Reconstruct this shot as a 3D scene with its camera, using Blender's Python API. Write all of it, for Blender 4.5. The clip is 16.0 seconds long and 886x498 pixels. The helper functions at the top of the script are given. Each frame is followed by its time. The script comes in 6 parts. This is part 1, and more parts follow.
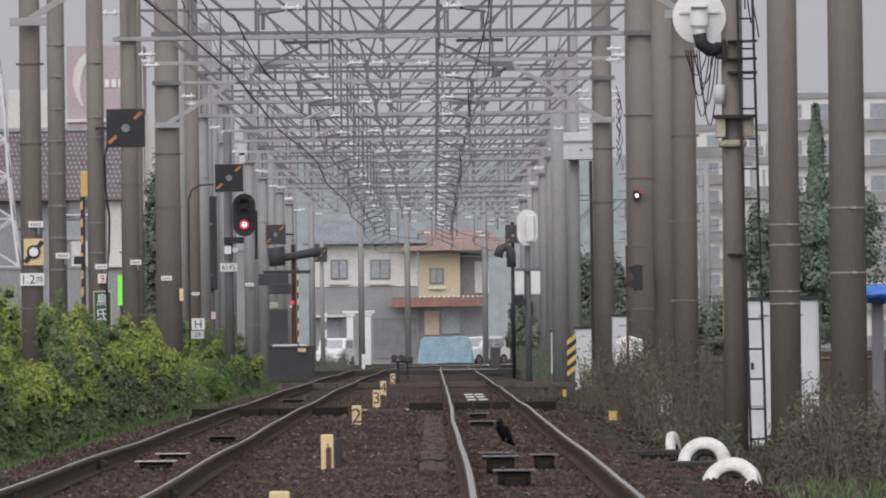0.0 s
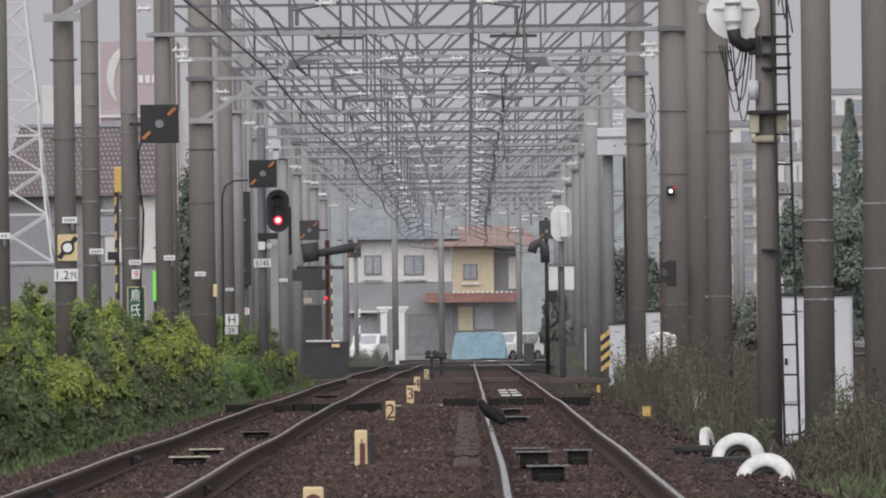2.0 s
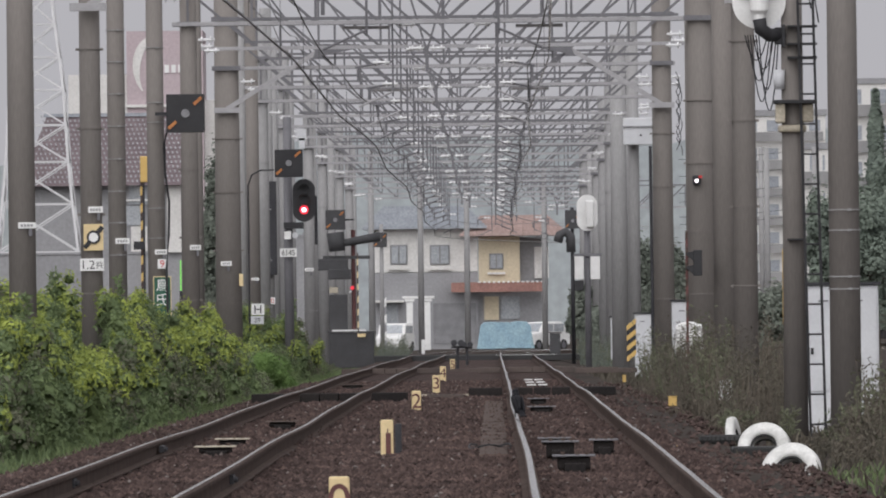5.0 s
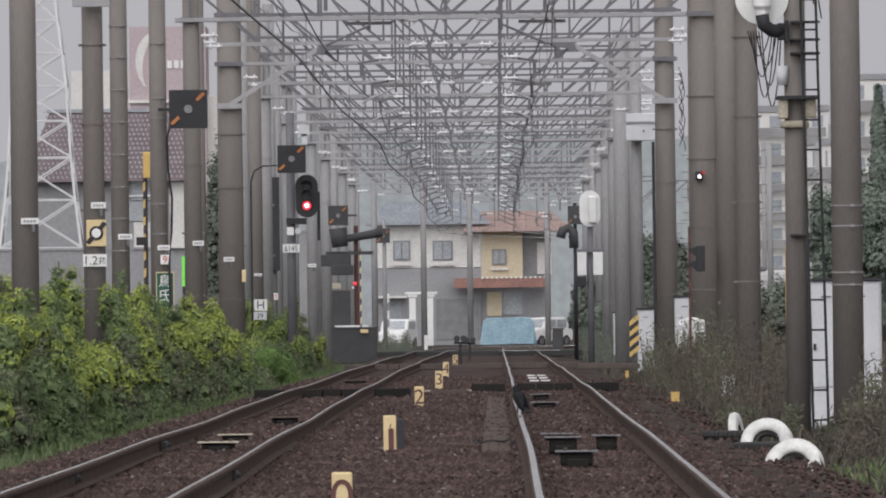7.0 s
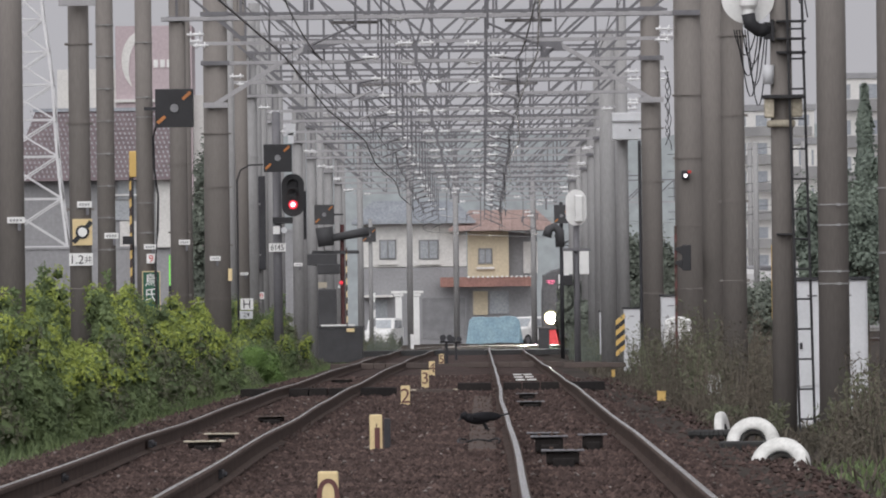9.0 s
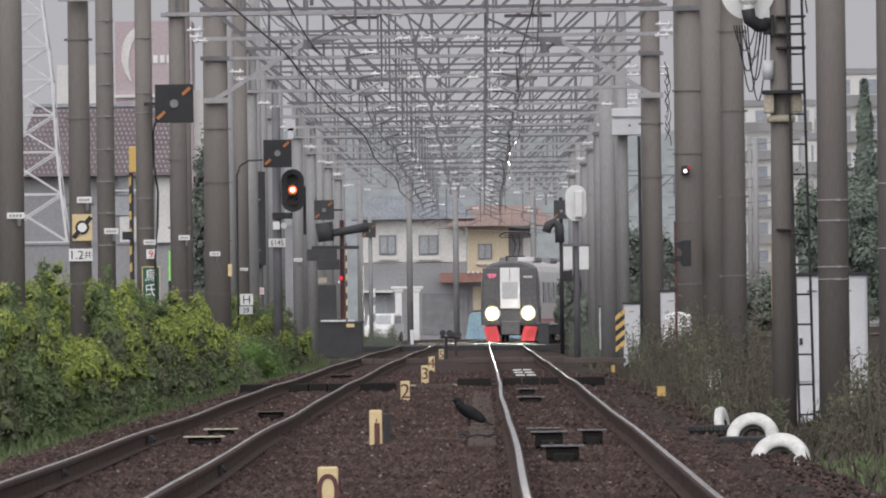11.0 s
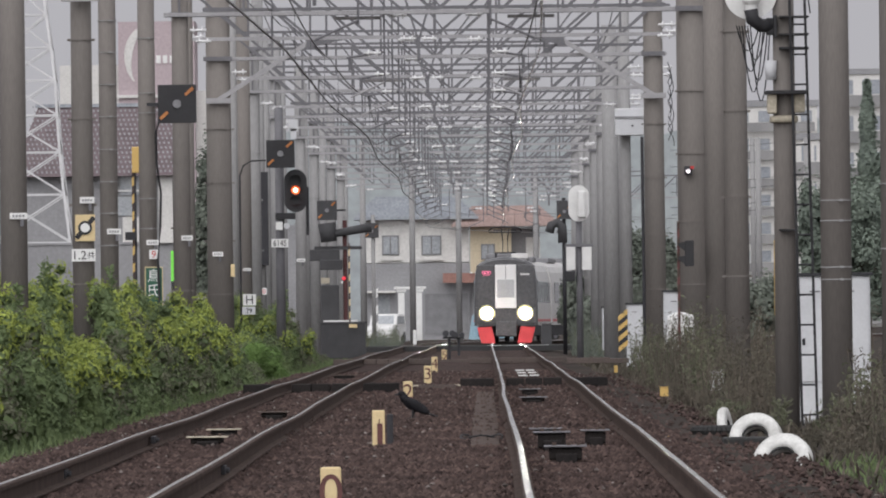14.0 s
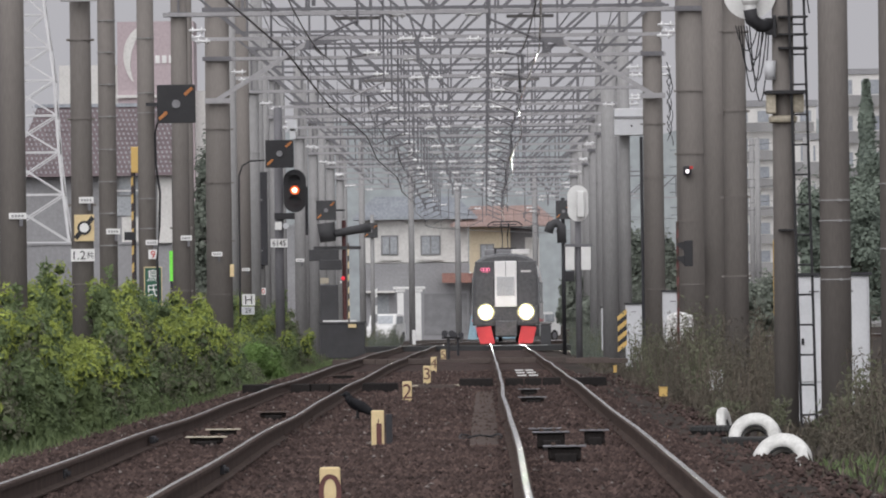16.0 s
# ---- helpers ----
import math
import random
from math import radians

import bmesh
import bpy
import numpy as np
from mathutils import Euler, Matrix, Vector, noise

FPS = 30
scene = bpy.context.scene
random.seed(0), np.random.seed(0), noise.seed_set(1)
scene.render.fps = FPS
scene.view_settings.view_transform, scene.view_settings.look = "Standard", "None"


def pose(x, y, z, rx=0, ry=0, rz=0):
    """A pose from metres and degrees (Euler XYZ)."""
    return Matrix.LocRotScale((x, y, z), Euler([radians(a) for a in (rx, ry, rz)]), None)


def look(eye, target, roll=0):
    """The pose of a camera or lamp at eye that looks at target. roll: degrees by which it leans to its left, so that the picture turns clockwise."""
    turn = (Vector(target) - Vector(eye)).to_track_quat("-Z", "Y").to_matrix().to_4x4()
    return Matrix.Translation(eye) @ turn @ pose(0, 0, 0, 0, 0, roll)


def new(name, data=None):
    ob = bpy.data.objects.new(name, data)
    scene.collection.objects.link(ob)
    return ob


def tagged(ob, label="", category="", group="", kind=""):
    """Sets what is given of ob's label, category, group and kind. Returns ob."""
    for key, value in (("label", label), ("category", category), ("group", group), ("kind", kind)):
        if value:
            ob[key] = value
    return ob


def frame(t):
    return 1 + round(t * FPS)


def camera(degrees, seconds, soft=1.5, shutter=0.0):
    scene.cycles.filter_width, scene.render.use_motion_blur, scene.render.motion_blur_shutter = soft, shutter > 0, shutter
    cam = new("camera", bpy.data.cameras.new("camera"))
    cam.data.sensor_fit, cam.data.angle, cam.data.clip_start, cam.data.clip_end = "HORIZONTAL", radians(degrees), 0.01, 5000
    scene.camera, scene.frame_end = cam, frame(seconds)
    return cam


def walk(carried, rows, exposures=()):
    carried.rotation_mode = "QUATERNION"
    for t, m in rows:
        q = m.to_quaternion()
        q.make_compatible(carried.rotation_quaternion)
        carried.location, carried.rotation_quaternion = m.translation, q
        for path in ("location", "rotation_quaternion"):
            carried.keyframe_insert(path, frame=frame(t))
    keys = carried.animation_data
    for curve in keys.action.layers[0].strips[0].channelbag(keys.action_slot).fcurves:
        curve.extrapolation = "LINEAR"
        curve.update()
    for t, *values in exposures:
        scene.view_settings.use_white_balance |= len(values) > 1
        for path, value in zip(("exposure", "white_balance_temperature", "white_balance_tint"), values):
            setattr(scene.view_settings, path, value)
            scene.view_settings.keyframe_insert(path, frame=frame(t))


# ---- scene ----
import itertools

cam = camera(4.49, 16.0, soft=1.95)
EYE = 1.0  # above the rail heads, whose height is 0
ROWS = [
    (0, -0.0452, 0.4631),
    (0.5, -0.0407, 0.4566),
    (1, 0.0120, 0.4508),
    (1.5, 0.0776, 0.4516),
    (2, 0.1261, 0.4433),
    (2.5, 0.1745, 0.4286),
    (3, 0.2144, 0.4180),
    (3.5, 0.2316, 0.4094),
    (4, 0.2407, 0.4052),
    (6.5, 0.2716, 0.3749),
    (7, 0.2717, 0.3706),
    (7.5, 0.2588, 0.3528),
    (8, 0.2063, 0.3523),
    (8.5, 0.2060, 0.3523),
    (9, 0.2015, 0.3652),
    (11.5, 0.1998, 0.3391),
    (12, 0.1976, 0.3433),
    (12.5, 0.2061, 0.3434),
    (13, 0.2151, 0.3436),
    (13.5, 0.2150, 0.3436),
    (14, 0.2150, 0.3436),
    (14.5, 0.2107, 0.3435),
    (15, 0.2064, 0.3435),
    (15.5, 0.2064, 0.3435),
    (16, 0.2107, 0.3435),
]
walk(cam, [(t, pose(0, 0, EYE, 90 + pitch, 0.7, yaw)) for t, yaw, pitch in ROWS])

# ---------------------------------------------------------------- light
world = bpy.data.worlds.new("overcast")
scene.world = world
world.use_nodes = True
wn, wl = world.node_tree.nodes, world.node_tree.links
sky = wn.new("ShaderNodeTexSky")
sky.sky_type, sky.sun_disc = "NISHITA", False
sky.sun_elevation, sky.sun_rotation = radians(42), radians(193)
sky.air_density, sky.dust_density = 2.0, 6.0
soft_sky = wn.new("ShaderNodeHueSaturation")
soft_sky.inputs["Saturation"].default_value = 0.12
cloud = wn.new("ShaderNodeMix")
cloud.data_type = "RGBA"
cloud.inputs[0].default_value = 0.8
cloud.inputs[7].default_value = (5.55, 5.48, 5.87, 1)
wl.new(sky.outputs[0], soft_sky.inputs["Color"])
wl.new(soft_sky.outputs[0], cloud.inputs[6])
wl.new(cloud.outputs[2], wn["Background"].inputs["Color"])
wn["Background"].inputs["Strength"].default_value = 0.1
sun = new("sun", bpy.data.lights.new("sun", "SUN"))
sun.data.energy, sun.data.angle, sun.data.color = 2.35, radians(100), (1, 0.985, 1.0)
sun.matrix_basis = look((0, 0, 0), (0.25, 1.1, -1.0))
scene.view_settings.exposure = 0.0


# ---------------------------------------------------------------- materials
def mat(name, c1, c2, rough=0.8, metal=0.0, scale=1.5, fine=30.0, bump=0.15, vary=0.0, emit=None, power=0.0, stretch=(1, 1, 1), grit=0.18):
    m = bpy.data.materials.new(name)
    m.use_nodes = True
    n, l = m.node_tree.nodes, m.node_tree.links
    b = n["Principled BSDF"]
    co = n.new("ShaderNodeTexCoord")
    mp = n.new("ShaderNodeMapping")
    mp.inputs["Scale"].default_value = stretch
    l.new(co.outputs["Object"], mp.inputs["Vector"])
    big, small = n.new("ShaderNodeTexNoise"), n.new("ShaderNodeTexNoise")
    big.inputs["Scale"].default_value, small.inputs["Scale"].default_value = scale, fine
    big.inputs["Detail"].default_value, small.inputs["Detail"].default_value = 4, 3
    l.new(mp.outputs[0], big.inputs["Vector"])
    l.new(mp.outputs[0], small.inputs["Vector"])
    ramp = n.new("ShaderNodeMapRange")
    ramp.inputs[1].default_value, ramp.inputs[2].default_value = 0.35, 0.65
    l.new(big.outputs[0], ramp.inputs[0])
    mix = n.new("ShaderNodeMix")
    mix.data_type = "RGBA"
    mix.inputs[6].default_value, mix.inputs[7].default_value = (*c1, 1), (*c2, 1)
    l.new(ramp.outputs[0], mix.inputs[0])
    hsv = n.new("ShaderNodeHueSaturation")
    grain = n.new("ShaderNodeMapRange")
    grain.inputs[1].default_value, grain.inputs[2].default_value = 0.3, 0.7
    grain.inputs[3].default_value, grain.inputs[4].default_value = 1 - grit, 1 + grit
    l.new(small.outputs[0], grain.inputs[0])
    value = grain.outputs[0]
    if vary:
        geo = n.new("ShaderNodeNewGeometry")
        isl = n.new("ShaderNodeMapRange")
        isl.inputs[3].default_value, isl.inputs[4].default_value = 1 - vary, 1 + vary
        l.new(geo.outputs["Random Per Island"], isl.inputs[0])
        mul = n.new("ShaderNodeMath")
        mul.operation = "MULTIPLY"
        l.new(isl.outputs[0], mul.inputs[0])
        l.new(value, mul.inputs[1])
        value = mul.outputs[0]
    l.new(mix.outputs[2], hsv.inputs["Color"])
    l.new(value, hsv.inputs["Value"])
    l.new(hsv.outputs[0], b.inputs["Base Color"])
    b.inputs["Roughness"].default_value, b.inputs["Metallic"].default_value = rough, metal
    if bump:
        bp = n.new("ShaderNodeBump")
        bp.inputs["Strength"].default_value, bp.inputs["Distance"].default_value = bump, 0.01
        l.new(small.outputs[0], bp.inputs["Height"])
        l.new(bp.outputs[0], b.inputs["Normal"])
    if emit:
        b.inputs["Emission Color"].default_value = (*emit, 1)
        b.inputs["Emission Strength"].default_value = power
    return m


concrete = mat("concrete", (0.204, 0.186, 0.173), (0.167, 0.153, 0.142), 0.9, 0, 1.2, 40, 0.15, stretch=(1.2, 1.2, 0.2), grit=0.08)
# paler concrete copy puts haze into far masts' colour; pole bands use it too
concrete_haze_pale = mat("haze_pale_concrete", (0.30, 0.297, 0.297), (0.24, 0.238, 0.24), 0.9, 0, 0.7, 25, 0.2, stretch=(1, 1, 0.25), grit=0.09)
# lighter copy of the galvanised grey; paints top light on near lower chords
zinc_lit_bright = mat("lit_bright_zinc", (0.355, 0.35, 0.36), (0.285, 0.28, 0.29), 0.55, 0.0, 2, 30, 0.05, grit=0.09)
porcelain = mat("glazed_porcelain", (0.82, 0.82, 0.83), (0.74, 0.74, 0.75), 0.18, 0, 4, 30, 0, grit=0.03)
galvanised = mat("galvanised_steel", (0.155, 0.153, 0.165), (0.125, 0.123, 0.134), 0.6, 0.0, 2, 30, 0.05, grit=0.09)
worn_steel = mat("worn_steel", (0.19, 0.18, 0.18), (0.11, 0.105, 0.105), 0.5, 0.3, 6, 40, 0.1)
dark_steel = mat("dark_steel", (0.035, 0.035, 0.04), (0.025, 0.025, 0.03), 0.6, 0.2, 3, 40, 0.05)
black_paint = mat("black_paint", (0.02, 0.02, 0.023), (0.028, 0.028, 0.031), 0.7, 0, 3, 40, 0.05)
# black lightened for far housings: distance haze put into the base colour
hazed_black = mat("haze_lifted_black", (0.062, 0.062, 0.066), (0.05, 0.05, 0.053), 0.8, 0, 3, 40, 0.05)
rust = mat("rusty_rail_side", (0.098, 0.072, 0.062), (0.07, 0.052, 0.046), 0.9, 0.0, 2, 40, 0.2)
rail_head = mat("polished_rail_head", (0.72, 0.71, 0.7), (0.55, 0.54, 0.54), 0.17, 1.0, 1.0, 20, 0.02)
wire_grey = mat("weathered_copper_wire", (0.26, 0.258, 0.262), (0.21, 0.208, 0.212), 0.6, 0.0, 2, 30, 0, grit=0.09)
contact_metal = mat("worn_contact_wire", (0.62, 0.55, 0.5), (0.55, 0.48, 0.43), 0.065, 1.0, 1.0, 20, 0)
ballast = mat("ballast", (0.098, 0.069, 0.062), (0.042, 0.031, 0.029), 0.95, 0, 1.8, 14, 0.9, vary=0.36)
sleeper_mat = mat("sleeper", (0.13, 0.105, 0.095), (0.09, 0.075, 0.07), 0.9, 0, 1.2, 30, 0.3)
pale_stone = mat("pale_stone", (0.2, 0.175, 0.165), (0.13, 0.112, 0.106), 0.9, 0, 3, 30, 0.2, vary=0.3)
soil = mat("trackside_soil", (0.058, 0.046, 0.04), (0.036, 0.032, 0.028), 0.95, 0, 0.25, 8, 0.5)
asphalt = mat("asphalt", (0.06, 0.06, 0.062), (0.05, 0.05, 0.05), 0.9, 0, 0.5, 30, 0.2)
# matt, dusty surfaces that stay dull at a low glance
tarred_timber = mat("tarred_timber", (0.034, 0.03, 0.029), (0.024, 0.022, 0.022), 0.95, 0, 1.5, 30, 0.3)
for dusty in (rust, tarred_timber, ballast, pale_stone, sleeper_mat, soil, asphalt):
    dusty.node_tree.nodes["Principled BSDF"].inputs["Specular IOR Level"].default_value = 0.08
white_paint = mat("white_paint", (0.78, 0.78, 0.77), (0.68, 0.68, 0.67), 0.5, 0, 2.5, 30, 0.03, grit=0.04)
cabinet_paint = mat("cabinet_paint", (0.6, 0.61, 0.63), (0.52, 0.53, 0.55), 0.55, 0, 1.5, 30, 0.03, grit=0.04)
yellow_paint = mat("yellow_paint", (0.62, 0.42, 0.14), (0.55, 0.36, 0.11), 0.6, 0, 3, 30, 0.05, grit=0.04)
cream_paint = mat("cream_paint", (0.72, 0.58, 0.33), (0.62, 0.48, 0.26), 0.6, 0, 6, 40, 0.05, grit=0.04)
orange_paint = mat("orange_paint", (0.45, 0.18, 0.05), (0.38, 0.14, 0.04), 0.5, 0, 4, 30, 0.03)
red_paint = mat("red_paint", (0.55, 0.03, 0.03), (0.45, 0.025, 0.025), 0.4, 0, 3, 30, 0.03)
maroon = mat("faded_maroon", (0.13, 0.05, 0.045), (0.10, 0.04, 0.038), 0.7)
green_paint = mat("green_paint", (0.02, 0.10, 0.06), (0.018, 0.08, 0.05), 0.5, 0, 3, 30, 0.03)
tyre_paint = mat("chipped_white_paint", (0.7, 0.7, 0.68), (0.5, 0.5, 0.48), 0.55, 0, 7, 45, 0.1, grit=0.1)
rubber = mat("rubber", (0.02, 0.02, 0.02), (0.03, 0.03, 0.03), 0.8, 0, 5, 40, 0.2)
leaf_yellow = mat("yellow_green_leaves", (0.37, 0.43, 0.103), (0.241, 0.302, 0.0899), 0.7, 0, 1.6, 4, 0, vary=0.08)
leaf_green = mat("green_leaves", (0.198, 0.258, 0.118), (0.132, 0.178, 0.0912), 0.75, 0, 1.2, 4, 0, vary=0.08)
leaf_fresh = mat("fresh_green_leaves", (0.2, 0.31, 0.095), (0.14, 0.22, 0.075), 0.7, 0, 1.4, 4, 0, vary=0.14)
leaf_dull = mat("dull_green_leaves", (0.18, 0.186, 0.126), (0.126, 0.138, 0.092), 0.8, 0, 1.5, 5, 0, vary=0.1)
# dark trees' green lightened to put haze into the colour
leaf_dark = mat("dark_foliage", (0.218, 0.259, 0.213), (0.167, 0.201, 0.172), 0.8, 0, 0.6, 5, 0, vary=0.15)
dry_weed = mat("dry_weeds", (0.115, 0.095, 0.074), (0.075, 0.07, 0.052), 0.85, 0, 1.0, 9, 0, vary=0.25)
# paler green for far plants, with haze painted into it
leaf_far = mat("haze_paled_foliage", (0.196, 0.218, 0.184), (0.149, 0.172, 0.144), 0.8, 0, 0.6, 5, 0, vary=0.25)


def let_light_through(m, share):
    """Thin leaves pass some of the light that falls on their other side."""
    n, l = m.node_tree.nodes, m.node_tree.links
    b, out = n["Principled BSDF"], n["Material Output"]
    glow_through, mix = n.new("ShaderNodeBsdfTranslucent"), n.new("ShaderNodeMixShader")
    l.new(b.inputs["Base Color"].links[0].from_socket, glow_through.inputs["Color"])
    mix.inputs[0].default_value = share
    l.new(b.outputs[0], mix.inputs[1])
    l.new(glow_through.outputs[0], mix.inputs[2])
    l.new(mix.outputs[0], out.inputs["Surface"])
    b.inputs["Specular IOR Level"].default_value = 0.2


for leaf in (leaf_yellow, leaf_green, leaf_fresh, leaf_dull, leaf_dark, leaf_far):
    let_light_through(leaf, 0.3)
bark = mat("bark", (0.09, 0.07, 0.05), (0.06, 0.05, 0.04), 0.95, 0, 2, 20, 0.4)
signal_red = mat("red_signal_lens", (0.5, 0.02, 0.02), (0.45, 0.02, 0.02), 0.2, 0, 3, 30, 0, emit=(1, 0.05, 0.09), power=0.75)
signal_amber = mat("amber_signal_lens", (0.5, 0.15, 0.02), (0.45, 0.13, 0.02), 0.2, 0, 3, 30, 0, emit=(1, 0.14, 0.05), power=0.7)
amber_bulb = mat("amber_signal_bulb", (0.9, 0.6, 0.3), (0.9, 0.6, 0.3), 0.2, 0, 3, 30, 0, emit=(1, 0.5, 0.34), power=5)
signal_bulb = mat("red_signal_bulb", (0.9, 0.3, 0.3), (0.9, 0.3, 0.3), 0.2, 0, 3, 30, 0, emit=(1, 0.3, 0.36), power=5)


# ---------------------------------------------------------------- mesh helpers
def box(bm, x0, x1, y0, y1, z0, z1, bevel=0.0):
    made = bmesh.ops.create_cube(bm, size=1, matrix=Matrix.Translation(((x0 + x1) / 2, (y0 + y1) / 2, (z0 + z1) / 2)) @ Matrix.Diagonal((x1 - x0, y1 - y0, z1 - z0, 1)))
    if bevel:
        edges = {e for v in made["verts"] for e in v.link_edges}
        bmesh.ops.bevel(bm, geom=list(edges), offset=bevel, segments=2, affect="EDGES", profile=0.5)


def rod(bm, a, b, r0, r1=None, seg=8, caps=True):
    a, b = Vector(a), Vector(b)
    turn = (b - a).to_track_quat("Z", "Y").to_matrix().to_4x4()
    bmesh.ops.create_cone(bm, cap_ends=caps, segments=seg, radius1=r0, radius2=r0 if r1 is None else r1, depth=(b - a).length, matrix=Matrix.Translation((a + b) / 2) @ turn)


def beam(bm, a, b, w, h):
    """A square-edged bar from a to b."""
    a, b = Vector(a), Vector(b)
    turn = (b - a).to_track_quat("Z", "Y").to_matrix().to_4x4()
    bmesh.ops.create_cube(bm, size=1, matrix=Matrix.Translation((a + b) / 2) @ turn @ Matrix.Diagonal((w, h, (b - a).length, 1)))


def tube(bm, points, r, seg=6):
    """One bent round bar through the points."""
    pts = [Vector(p) for p in points]
    last = None
    for i, p in enumerate(pts):
        way = (pts[min(i + 1, len(pts) - 1)] - pts[max(i - 1, 0)]).normalized()
        turn = way.to_track_quat("Z", "Y").to_matrix()
        ring = [bm.verts.new(p + turn @ Vector((r * math.cos(6.2832 * k / seg), r * math.sin(6.2832 * k / seg), 0))) for k in range(seg)]
        if last:
            # pair the rings by their nearest corner, so that the bar does not twist
            j = min(range(seg), key=lambda q: (ring[q].co - last[0].co).length)
            ring = ring[j:] + ring[:j]
            for k in range(seg):
                bm.faces.new((last[k], last[(k + 1) % seg], ring[(k + 1) % seg], ring[k]))
        else:
            bm.faces.new(list(reversed(ring)))
        last = ring
    bm.faces.new(last)


def link(name, bm, material, smooth=False):
    me = bpy.data.meshes.new(name)
    bm.to_mesh(me)
    bm.free()
    me.materials.append(material)
    if smooth:
        for p in me.polygons:
            p.use_smooth = True
    return new(name, me)


def part(name, bm, material, parent, label="", smooth=False):
    ob = link(name, bm, material, smooth)
    ob.parent = parent
    return tagged(ob, label)


def again(ob, m, parent=None):
    """Another piece on the same mesh."""
    o = new(ob.name.split(".")[0], ob.data)
    o.parent = parent or ob.parent
    o.matrix_basis = m
    return tagged(o, ob.get("label", ""))


def thing(name, at, label, category, group="", kind=""):
    ob = new(name)
    ob.empty_display_size = 0.3
    ob.location = at
    return tagged(ob, label, category, group, kind)


def one(name, bm, material, label, category, group="", kind="", smooth=False, at=None):
    ob = link(name, bm, material, smooth)
    if at:
        ob.location = at
    return tagged(ob, label, category, group, kind)


def cloud_mesh(name, verts, faces, material):
    me = bpy.data.meshes.new(name)
    me.from_pydata(verts, [], faces)
    me.materials.append(material)
    return new(name, me)


def B():
    return bmesh.new()


# ---------------------------------------------------------------- track line
RIGHT, LEFT, BEND, RADIUS = 0.79, -2.53, 498.0, 280.0


def line(offset, s):
    """Place and heading on a track at s metres from the eye along it: straight, then bending to the right."""
    if s <= BEND:
        return Vector((offset, s, 0)), 0.0
    a = (s - BEND) / RADIUS
    r = RADIUS - offset
    return Vector((offset + r * (1 - math.cos(a)), BEND + r * math.sin(a), 0)), -math.degrees(a)


def dip(s):
    """The line falls a little beyond the road crossing."""
    return float(np.interp(s, (400, 440, 480, 560), (0.0, -0.1, -0.17, -0.2)))


def wobble(second, right, s):
    """The old rails' unevenness in line and level."""
    if second:
        side = float(np.interp(s, (60, 75, 110, 180, 250, 320, 370, 430), (0.07, 0.06, -0.02, -0.07, -0.06, 0.06, 0.22, 0.3)))
    else:
        side = float(np.interp(s, (60, 80, 100, 140, 180, 240, 330, 400), (-0.02, -0.01, 0.02, 0.0, 0.03, 0.02, 0.0, -0.02)))
    if second:
        side += 0.0 if right else float(np.interp(s, (60, 250, 330), (0.045, 0.045, 0.0)))
    else:
        side += float(np.interp(s, (60, 80, 100, 140), (-0.05, -0.055, -0.035, 0.0) if right else (0.035, 0.03, 0.01, 0.0)))
    if not second:
        side += float(np.interp(s, (400, 470), (0.0, 0.09)))
    return side + 0.006 * math.sin(s / 6.1 + second), dip(s) + 0.01 * math.sin(s / 12.0 + 1) + 0.004 * math.sin(s / 5.2 + second)


# ---------------------------------------------------------------- ground
bm = B()
xs = [-3000, -300, -60, -20, -9, -6, -4.6, -4.0, 2.3, 2.9, 4, 6, 9, 20, 60, 300, 3000]
ys = [-400, -20, 20, 50, 60, 70, 80, 90, 100, 115, 130, 150, 175, 200, 240, 280, 330, 400, 480, 560, 700, 1000, 2000, 4500]
grid = [[bm.verts.new((x, y, -0.24 - (0.12 if x < -4.3 or x > 2.6 else 0))) for x in xs] for y in ys]
for j, i in itertools.product(range(len(ys) - 1), range(len(xs) - 1)):
    bm.faces.new((grid[j][i], grid[j][i + 1], grid[j + 1][i + 1], grid[j + 1][i]))
one("ground", bm, soil, "bare brown trackside soil with thin grass", "ground", kind="structure")

bm = B()
prof = [(-4.35, -0.34), (-3.9, -0.19), (-1.3, -0.17), (-0.5, -0.18), (1.7, -0.18), (2.0, -0.27)]
last = None
for s in list(range(-20, 60, 10)) + [60 + 2 * i for i in range(60)] + list(range(180, 661, 8)):
    row = []
    for x, z in prof:
        p, h = line(x, s)
        row.append(bm.verts.new((p.x, p.y, z + dip(s) + 0.02 * noise.noise((x * 1.3, s * 0.4, 0)))))
    if last:
        for i in range(len(row) - 1):
            bm.faces.new((last[i], last[i + 1], row[i + 1], row[i]))
    last = row
bed = one("ballast_bed", bm, ballast, "dark brown stone ballast bed under two tracks", "track bed", kind="structure")

rng = np.random.default_rng(3)


